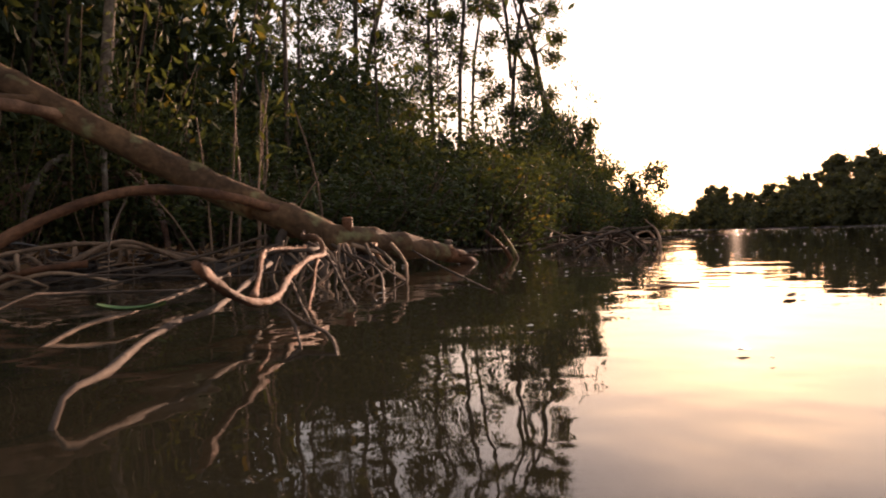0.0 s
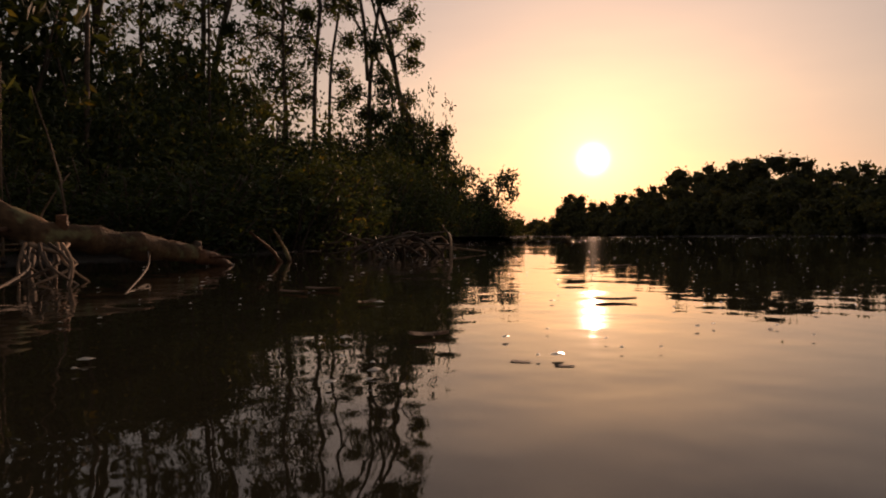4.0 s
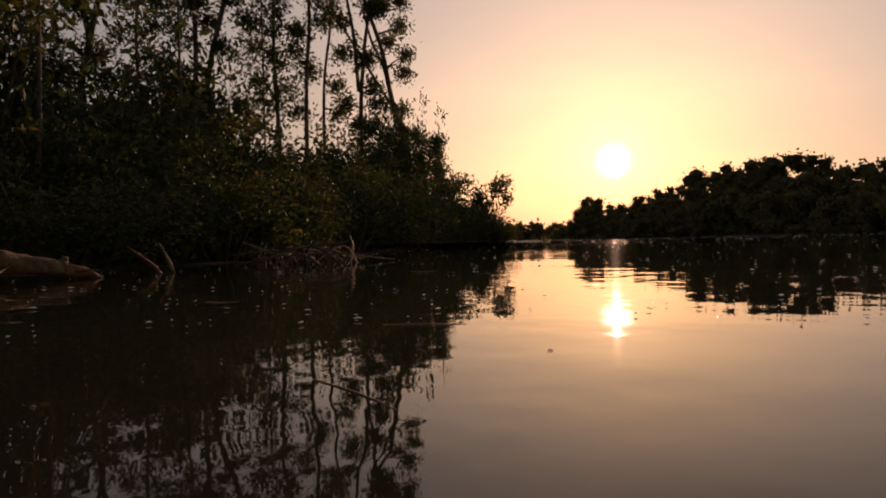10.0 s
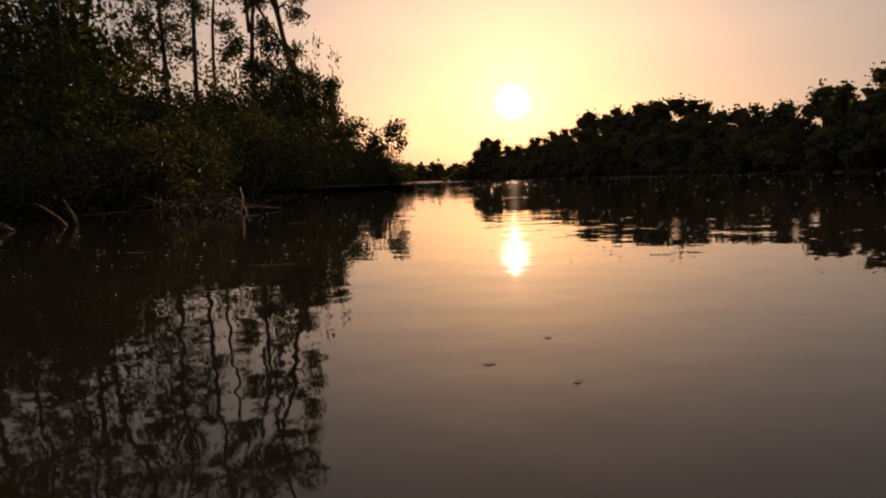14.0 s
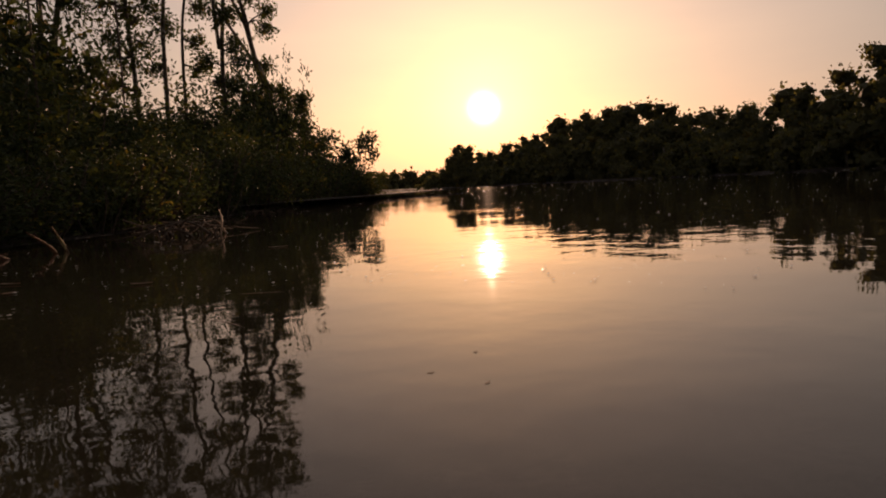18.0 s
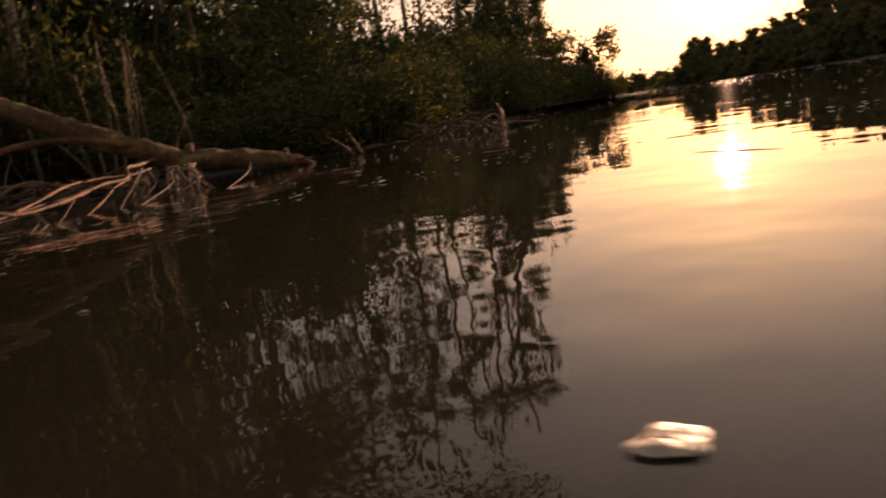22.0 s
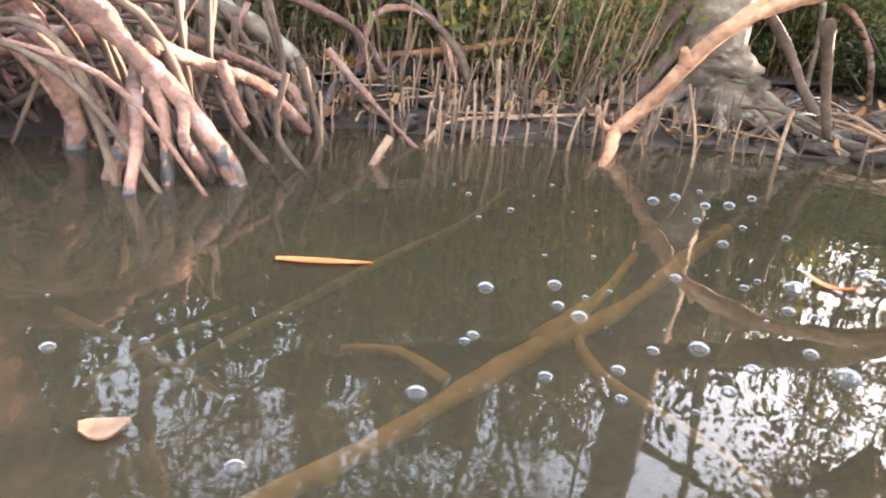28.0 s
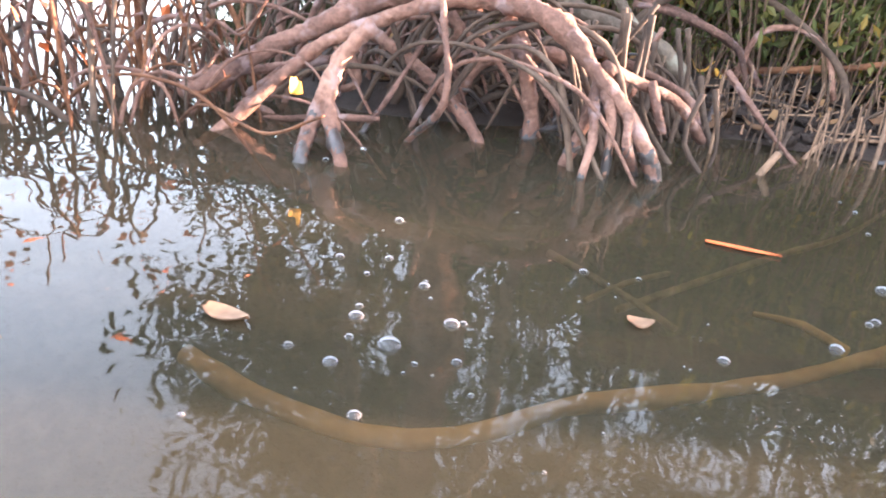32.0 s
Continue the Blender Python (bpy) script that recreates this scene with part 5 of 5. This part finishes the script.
# bare stems that stand close together behind the mud
BARE = [bush_kind("bare_stem_clump", 160, 0.04, 9, LEAF_YOUNG, m_, "clump of thin bare stems with few leaves", "bare stems behind the mud", 0.009) for m_ in (TWIG_DARK, TWIG, TWIG_DARK)]
spots = [[] for _ in BARE]
for k in range(95):
    x, y = -3.0 + 4.2 * rng.random(), 4.3 + 1.6 * rng.random()
    if not 0.3 < bank_side(x, y) < 1.5 or math.hypot(x + 0.28, y - 4.8) < 0.3 or (x > -0.3 and 0.764 * y - 0.645 * x < 4.25):
        continue
    h = 0.2 + 0.4 * rng.random()
    spots[k % 3].append((x, y, 0.35 + 0.3 * rng.random(), h))
for kind_, s_ in zip(BARE, spots):
    scatter(kind_, s_)

# ---- mud flat litter: breathing roots, rods, leaves ----
PNEU = []
for k in range(5):
    h = 0.12
    v, f = tube([(0, 0, -0.05), (rng.normal(0, 0.008), rng.normal(0, 0.008), h * 0.5), (rng.normal(0, 0.012), rng.normal(0, 0.012), h)], 0.007, 0.003, 6, 0.03, 0.12)
    PNEU.append(mesh_ob("breathing_root", v, f, TWIG if k % 2 else TWIG_DARK))
    tagged(PNEU[-1], "thin breathing root standing up out of wet mud", "root", "breathing roots")
placed = [0] * 5
for k in range(900):
    x, y = -1.5 + (1.25 if k % 5 else 2.6) * rng.random(), 3.7 + 1.2 * rng.random()
    o = bank_side(x, y)
    if not -0.16 < o < 0.6 or math.hypot(x + 0.28, y - 4.8) < 0.22 or sum(placed) > 290 or (0.6 < x < 1.5 and y < 4.5):
        continue
    i = k % 5
    m = Matrix.LocRotScale((x, y, max(-0.03, mud_z(x, y))), Euler((rng.normal(0, 0.1), rng.normal(0, 0.1), rng.random() * 6)), (0.5, 0.5, 0.35 + 0.9 * rng.random() ** 1.5))
    if placed[i] == 0:
        PNEU[i].matrix_basis = m
    else:
        copy_thing(PNEU[i], m @ Matrix.Diagonal((*[1 / s for s in PNEU[i].scale], 1)))
    placed[i] += 1


def lone(name, pts, r0, r1, mat, label, category="branch", sides=7):
    v, f = tube(np.array(pts, float) - np.array(pts[0], float), r0, r1, sides, 0.03, 0.1, 0.15)
    ob = tagged(mesh_ob(name, v, f, mat), label, category)
    ob.location = pts[0]
    return ob


lone("thin_rod", [(-1.08, 3.84, -0.01), (-1.03, 4.02, 0.022), (-0.899, 4.15, 0.028), (-0.64, 4.28, 0.046)], 0.0055, 0.0045, TWIG, "straight pale rod lying along the mud edge")
lone("thin_rod", [(-0.92, 4.0, -0.004), (-0.8, 4.12, 0.004), (-0.62, 4.22, 0.026)], 0.009, 0.006, MUD_COAT, "dark wet stick lying along the waterline")
lone("broken_twig", [(-1.16, 3.6, -0.04), (-1.136, 3.628, 0.0), (-1.115, 3.66, 0.044)], 0.0085, 0.007, TWIG, "short broken twig leaning out of the water")
lone("upright_stick", [(-0.502, 3.937, -0.06), (-0.506, 3.95, 0.06), (-0.53, 4.0, 0.166)], 0.0045, 0.003, TWIG, "thin upright stick in the shallows")
lone("upright_stick", [(-0.235, 4.17, -0.06), (-0.235, 4.18, 0.04), (-0.22, 4.2, 0.12)], 0.0055, 0.0045, TWIG, "upright stick beside the buttress roots")
lone("upright_stick", [(-0.93, 3.9, -0.06), (-0.932, 3.95, 0.08), (-0.94, 4.03, 0.17)], 0.0055, 0.004, TWIG, "tall thin upright stick at the mud edge")
for x, y, lean, h in [(-0.79, 3.98, -0.02, 0.09), (-0.77, 3.97, 0.025, 0.095), (-0.7, 4.06, 0.0, 0.07), (-0.86, 3.96, 0.0, 0.05), (-1.0, 3.9, 0.01, 0.08), (-0.975, 3.97, -0.008, 0.1), (-0.96, 4.0, 0.004, 0.07), (-1.06, 4.0, 0.005, 0.09), (-1.25, 3.72, -0.01, 0.1), (-0.68, 4.12, 0.005, 0.1)]:
    lone("upright_stick", [(x, y, -0.05), (x + lean * 0.4, y, h * 0.5), (x + lean, y + 0.005, h)], 0.0042, 0.0028, TWIG, "short thin stick standing in the shallows")
lone("arched_root", [(-1.33, 4.4, 0.06), (-1.315, 4.4, 0.14), (-1.293, 4.4, 0.22), (-1.21, 4.4, 0.249), (-1.111, 4.4, 0.205), (-1.05, 4.4, 0.07)], 0.011, 0.008, BARK_STILT, "thin arching root over the mud")
lone("arched_root", [(-1.45, 4.48, 0.04), (-1.381, 4.5, 0.083), (-1.2, 4.53, 0.12), (-1.054, 4.55, 0.147), (-0.889, 4.6, 0.189), (-0.828, 4.6, 0.172), (-0.79, 4.6, 0.07)], 0.012, 0.009, BARK_PEELED, "reddish bare root along the bank")
lone("arched_root", [(-1.65, 4.28, 0.16), (-1.598, 4.3, 0.249), (-1.514, 4.3, 0.303), (-1.382, 4.35, 0.336), (-1.246, 4.4, 0.291), (-1.068, 4.4, 0.165), (-1.0, 4.4, 0.03)], 0.013, 0.01, TWIG_DARK, "dark arching root behind the mud flat")
for k in range(9):
    x, y = 0.0 + 0.7 * rng.random(), 4.2 + 0.35 * rng.random()
    d = np.r_[rng.normal(0, 0.16, 2), 0]
    lone("twig", [np.array([x, y, 0.03]) - d, (x, y, 0.06 + 0.04 * rng.random()), np.array([x, y, 0.04]) + d], 0.007, 0.004, TWIG, "dead twig lying at the water's edge")
for k in range(7):
    x, y = -0.05 + 0.35 * rng.random(), 3.92 + 0.15 * rng.random()
    d = np.r_[rng.normal(0.02, 0.09), rng.normal(0, 0.05), 0]
    lone("twig", [np.array([x, y, -0.02]) - d, (x, y, 0.03), np.array([x, y, 0.0]) + d], 0.006, 0.003, TWIG, "twig end sticking out of the shallows")

# sunken branch under the surface
sunk = empty("sunken_branch", (-0.9, 3.0, -0.06), "silt-coated branch lying just under the water", "branch")
SILT = plain("silt_coat", (0.34, 0.22, 0.1), (0.5, 0.34, 0.17), 40, 0.8, 0.004)
limb(sunk, "branch", [(-1.55, 2.54, -0.06), (-1.43, 2.52, -0.045), (-1.32, 2.53, -0.04), (-1.25, 2.58, -0.04), (-1.19, 2.68, -0.04), (-1.11, 2.77, -0.04), (-1.02, 2.87, -0.04), (-0.93, 3.0, -0.04), (-0.86, 3.1, -0.04), (-0.76, 3.22, -0.04), (-0.62, 3.47, -0.05), (-0.47, 3.74, -0.07)], 0.0085, 0.0095, SILT, wobble=0.16, knots=0.3)
limb(sunk, "twig", [(-0.86, 3.12, -0.04), (-0.77, 3.3, -0.06), (-0.68, 3.53, -0.07)], 0.009, 0.006, SILT)
limb(sunk, "twig", [(-0.82, 3.16, -0.04), (-0.8, 3.08, -0.05), (-0.7, 2.98, -0.06), (-0.65, 2.88, -0.075)], 0.006, 0.004, SILT)
limb(sunk, "twig", [(-0.95, 3.01, -0.04), (-1.0, 3.06, -0.045), (-1.06, 3.07, -0.055)], 0.007, 0.004, SILT)
SILT_DARK = plain("dark_silt_coat", (0.1, 0.072, 0.04), (0.2, 0.145, 0.08), 40, 0.8, 0.004)
thin = empty("sunken_branch", (-1.0, 3.3, -0.06), "thin branch lying just under the water", "branch")
limb(thin, "branch", [(-1.22, 2.98, -0.07), (-1.06, 3.32, -0.055), (-0.965, 3.51, -0.05), (-0.89, 3.8, -0.06)], 0.006, 0.004, SILT_DARK)
limb(thin, "twig", [(-1.36, 3.07, -0.06), (-1.24, 3.02, -0.06), (-1.14, 2.97, -0.065)], 0.006, 0.004, SILT_DARK)
limb(thin, "twig", [(-1.26, 2.955, -0.06), (-1.23, 3.05, -0.06), (-1.19, 3.13, -0.06)], 0.005, 0.004, SILT_DARK)


# ---- things afloat ----
def leaf_blade(ln, wd, curl, mat):
    """A floating leaf with a midrib fold, a blunt base and a pointed tip."""
    n = 7
    verts, faces = [], []
    for i in range(n):
        s = i / (n - 1)
        w = wd * 0.5 * math.sin(math.pi * (0.06 + 0.94 * s) ** 0.8) ** 0.8 + 0.0008
        z = curl * 0.12 * (s - 0.5) ** 2 + 0.003
        for k, q in enumerate((-1, 0, 1)):
            verts.append(((s - 0.5) * ln, q * w, z + abs(q) * wd * 0.09))
    for i in range(n - 1):
        for k in range(2):
            faces.append((i * 3 + k, i * 3 + k + 1, (i + 1) * 3 + k + 1, (i + 1) * 3 + k))
    faces += [tuple(j + len(verts) for j in reversed(q)) for q in faces]
    verts += [(x, y, z - 0.0015) for x, y, z in verts]
    return verts, faces


def floating_leaf(x, y, ln, wd, turn, mat, label, curl=0.15, z=0.0):
    v, f = leaf_blade(ln, wd, curl, mat)
    ob = tagged(mesh_ob("floating_leaf", v, f, mat), label, "leaf", "leaves on the water")
    ob.matrix_basis = pose(x, y, z, 0, 0, turn)
    return ob


floating_leaf(-1.1, 3.15, 0.105, 0.012, 12, LEAF_ORANGE, "narrow orange leaf floating on the water", 0.02)
floating_leaf(-0.5, 3.28, 0.06, 0.01, -35, LEAF_ORANGE, "small curled orange leaf floating on the water", 0.3)
floating_leaf(-1.5, 2.55, 0.05, 0.024, 10, LEAF_DRY, "pale tan leaf floating on the water")
floating_leaf(-1.16, 2.82, 0.03, 0.022, 30, LEAF_DRY, "small pale leaf floating on the water")
floating_leaf(0.432, 2.03, 0.05, 0.017, -61, LEAF_ORANGE, "orange-brown leaf just under the surface", 0.02, -0.018)
floating_leaf(-0.035, 3.3, 0.08, 0.035, 10, LEAF_DRY, "curled pale leaf floating by the mud", 0.6)
floating_leaf(0.374, 3.08, 0.07, 0.03, -10, LEAF_GREEN, "green leaf caught on the roots", 0.2, 0.012)
for x, y, ln, wd, turn in [(0.975, 2.528, 0.033, 0.009, -30), (1.15, 3.04, 0.06, 0.016, -52), (1.34, 2.624, 0.055, 0.012, -38), (1.087, 2.803, 0.035, 0.012, 20), (2.16, 3.25, 0.08, 0.016, -24), (1.09, 3.02, 0.05, 0.012, -58)]:
    floating_leaf(x, y, ln, wd, turn, LEAF_DRY, "pale narrow leaf floating on dark water", 0.05)
for x, y, ln, turn in [(0.955, 2.4, 0.02, -64), (0.966, 2.372, 0.018, -50), (1.25, 1.41, 0.012, 10), (1.149, 1.391, 0.014, -20), (1.155, 1.312, 0.014, 15), (1.206, 1.991, 0.01, 30)]:
    floating_leaf(x, y, ln * 0.7, ln * 0.25, turn, LITTER_BITS, "dark scrap of leaf floating on open water", 0.02).scale = (1, 1, 0.15)
floating_leaf(-1.44, 4.47, 0.07, 0.04, 20, LEAF_YELLOW, "bright yellow leaf lying on the mud", 1.2, 0.075)
floating_leaf(-1.37, 4.45, 0.06, 0.025, -30, LEAF_YELLOW, "yellow leaf lying on the mud", 0.8, 0.07)
floating_leaf(-1.83, 3.02, 0.035, 0.02, -30, LEAF_YELLOW, "small yellow leaf caught among stilt roots", 0.8, 0.1)
lone("floating_stick", [(1.183, 1.963, 0.0), (1.184, 1.905, 0.0006), (1.18, 1.853, 0.0)], 0.0006, 0.0004, LEAF_DRY, "thin pale stalk floating on the water", "stick")
lone("floating_stick", [(1.375, 2.192, 0.0), (1.41, 2.16, 0.001), (1.441, 2.127, 0.0)], 0.0006, 0.0004, LEAF_DRY, "thin straw floating on the water", "stick")


def foam_patch(x, y, r, label):
    """A raft of scum: a lumpy tan film with small domes of froth on it."""
    root = empty("foam_patch", (x, y, 0), label, "foam", "foam on the water")
    n, m = 30, 5
    edge = [r * (0.8 + 0.25 * noise.noise(Vector((math.cos(a) * 1.6 + x * 9, math.sin(a) * 1.6, y)))) for a in np.linspace(0, 6.283, n, endpoint=False)]
    verts = [(0, 0, 0.12 * r)]
    for k in range(1, m + 1):
        for i, a in enumerate(np.linspace(0, 6.283, n, endpoint=False)):
            s = k / m
            px, py = edge[i] * s * math.cos(a) * 1.25, edge[i] * s * math.sin(a)
            verts.append((px, py, 0.001 + r * (1 - s * s) * (0.12 + 0.1 * noise.noise(Vector((px / r * 3, py / r * 3, x))))))
    faces = [(0, 1 + i, 1 + (i + 1) % n) for i in range(n)]
    for k in range(m - 1):
        faces += [(1 + k * n + i, 1 + (k + 1) * n + i, 1 + (k + 1) * n + (i + 1) % n, 1 + k * n + (i + 1) % n) for i in range(n)]
    mesh_ob("scum", verts, faces, FOAM, root)
    for k in range(16):
        a, s = rng.random() * 6.283, 0.9 * math.sqrt(rng.random())
        q = r * (0.05 + 0.09 * rng.random())
        dome = [(q * math.cos(b_) * math.cos(c_), q * math.sin(b_) * math.cos(c_), q * math.sin(c_)) for c_ in (0, 0.6, 1.1) for b_ in np.linspace(0, 6.283, 8, endpoint=False)] + [(0, 0, q)]
        cells = [(u * 8 + v_, u * 8 + (v_ + 1) % 8, u * 8 + 8 + (v_ + 1) % 8, u * 8 + 8 + v_) for u in range(2) for v_ in range(8)] + [(16 + v_, 16 + (v_ + 1) % 8, 24) for v_ in range(8)]
        base = (r * s * math.cos(a), r * 0.8 * s * math.sin(a), 0.1 * r * (1 - s))
        mesh_ob("froth_dome", np.array(dome) + base, cells, FOAM if k % 2 else BUBBLE, root)
    return root


foam_patch(0.678, 1.518, 0.0088, "tan patch of scum with bubbles on the water")

bm = bmesh.new()
bmesh.ops.create_uvsphere(bm, u_segments=14, v_segments=10, radius=1)
bmesh.ops.delete(bm, geom=[v_ for v_ in bm.verts if v_.co.z < -0.15], context="VERTS")
bub = bpy.data.meshes.new("bubble")
bm.to_mesh(bub)
bm.free()
bub.materials.append(BUBBLE)
bub.polygons.foreach_set("use_smooth", [True] * len(bub.polygons))
first_bubble = tagged(new("bubble", bub), "clear bubble floating on brown water", "bubble", "bubbles on the water")
BUB = [(-0.549, 3.263, 0.017), (-0.586, 3.043, 0.016), (-0.922, 3.142, 0.012), (-0.846, 3.175, 0.011), (-0.826, 3.098, 0.012), (-0.716, 3.062, 0.013), (-0.71, 2.988, 0.009), (-0.65, 3.61, 0.014), (-0.56, 3.62, 0.012), (-0.6, 3.52, 0.009), (-1.406, 2.635, 0.011), (-1.348, 2.611, 0.016), (-1.373, 2.553, 0.01), (-1.421, 2.55, 0.007), (-0.969, 2.918, 0.011)]
BUB += [(-0.603, 3.655, 0.013), (-0.513, 3.642, 0.014), (-0.449, 3.719, 0.011), (-0.591, 3.411, 0.011), (-0.426, 3.352, 0.012), (-0.696, 3.247, 0.01), (-0.585, 3.187, 0.01), (-0.763, 3.045, 0.008), (-0.603, 3.083, 0.01), (-1.069, 2.806, 0.009), (-0.649, 2.835, 0.009), (-0.466, 3.041, 0.01), (-1.321, 2.685, 0.012), (-1.282, 2.627, 0.007), (-1.416, 2.654, 0.006)]
for k in range(200):
    cx, cy, s = [(-0.65, 3.35, 0.2), (-1.35, 2.7, 0.16), (-0.6, 2.95, 0.22), (0.3, 2.4, 0.3), (0.9, 2.2, 0.45), (0.2, 3.2, 0.35)][k % 6]
    x, y = cx + rng.normal(0, s), cy + rng.normal(0, s)
    if bank_side(x, y) < -0.15 and (k % 6 < 3 or k % 4 == 0):
        BUB.append((x, y, (0.0025 + 0.007 * rng.random() ** 2.5) * (0.35 if k % 6 > 2 else 1)))
for k, (x, y, r) in enumerate(BUB):
    r *= 0.72
    m = Matrix.LocRotScale((x, y, 0.0), Euler((0, 0, k)), (r, r, r * 0.75))
    if k == 0:
        first_bubble.matrix_basis = m
        s0 = r
    else:
        copy_thing(first_bubble, m @ Matrix.Diagonal((1 / s0, 1 / s0, 1 / (s0 * 0.75), 1)))

# clods of mud and scraps of dead twig on the flat
vs, fs = [], []
for k in range(900):
    x, y = -2.3 + 3.2 * rng.random(), 3.5 + 1.5 * rng.random()
    if not 0.0 < bank_side(x, y) < 0.8:
        continue
    r = 0.006 + 0.022 * rng.random() ** 2
    v = LUMP[0] * (1 + 0.25 * rng.standard_normal((len(LUMP[0]), 1))) * [r * (1 + rng.random()), r, r * 0.6] + [x, y, mud_z(x, y) + 0.012]
    fs += [tuple(i + len(vs) for i in q) for q in LUMP[1]]
    vs += [tuple(q) for q in v]
tagged(mesh_ob("mud_clods", vs, fs, MUD), "lumps of dark wet mud over the flat", "mud", kind="stuff")
scraps = []
for k in range(420):
    x, y = -2.3 + 3.2 * rng.random(), 3.6 + 1.5 * rng.random()
    if not 0.02 < bank_side(x, y) < 1.0:
        continue
    d = np.r_[rng.normal(0, 0.05, 2), rng.normal(0, 0.012)]
    p = np.array([x, y, mud_z(x, y) + 0.025])
    scraps.append(tube([p - d, p + rng.normal(0, 0.006, 3), p + d], 0.0028, 0.0016, 5, 0.03, 0.1))
v, f = joined(scraps)
tagged(mesh_ob("dead_twigs", v, f, TWIG), "scraps of dead twig strewn over the mud", "twigs", kind="stuff")

# brown litter on the mud flat
vs, fs = [], []
for k in range(700):
    x, y = -2.6 + 3.6 * rng.random(), 3.5 + 1.9 * rng.random()
    o = bank_side(x, y)
    if not 0.02 < o < 1.3:
        continue
    v, f = leaf_blade(0.03 + 0.05 * rng.random(), 0.012 + 0.02 * rng.random(), 0.8 * rng.random(), None)
    m = Matrix.LocRotScale((x, y, mud_z(x, y) + 0.02), Euler((rng.normal(0, 0.25), rng.normal(0, 0.25), rng.random() * 6.283)), None)
    b0 = len(vs)
    vs += [tuple(m @ Vector(q)) for q in v]
    fs += [tuple(i + b0 for i in q) for q in f]
LITTER = leafy("leaf_litter", (0.09, 0.05, 0.03), (0.18, 0.1, 0.06), (0.34, 0.2, 0.1), 0.1)
tagged(mesh_ob("leaf_litter", vs, fs, LITTER), "brown fallen leaves scattered over the mud", "leaf litter", kind="stuff")

FLECK = plain("pale_fleck", (0.4, 0.34, 0.27), (0.7, 0.63, 0.54), 40, 0.35)
# specks of scum and leaf bits that dot the open water
vs, fs = [], []
for k in range(2600):
    d = 1.0 + 60 * rng.random() ** 1.6
    a = radians(-5 + 100 * rng.random())
    x, y = 0.8 + d * math.sin(a), 1.4 + d * math.cos(a)
    if bank_side(x, y) > -0.2:
        continue
    r = (0.0011 + 0.003 * rng.random() ** 3) * (1 + d * 0.3)
    b0 = len(vs)
    t0 = rng.random() * 6.283
    for j in range(5):
        rr = r * (0.5 + 0.6 * rng.random())
        vs.append((x + rr * math.cos(t0 + j * 1.256) * 1.6, y + rr * math.sin(t0 + j * 1.256), 0.003))
    vs.append((x, y, 0.004 + r * 0.12))
    fs += [(b0 + j, b0 + (j + 1) % 5, b0 + 5) for j in range(5)]
tagged(mesh_ob("floating_specks", vs, fs, FLECK), "pale scum flecks and leaf bits scattered on the water", "flotsam", kind="stuff")
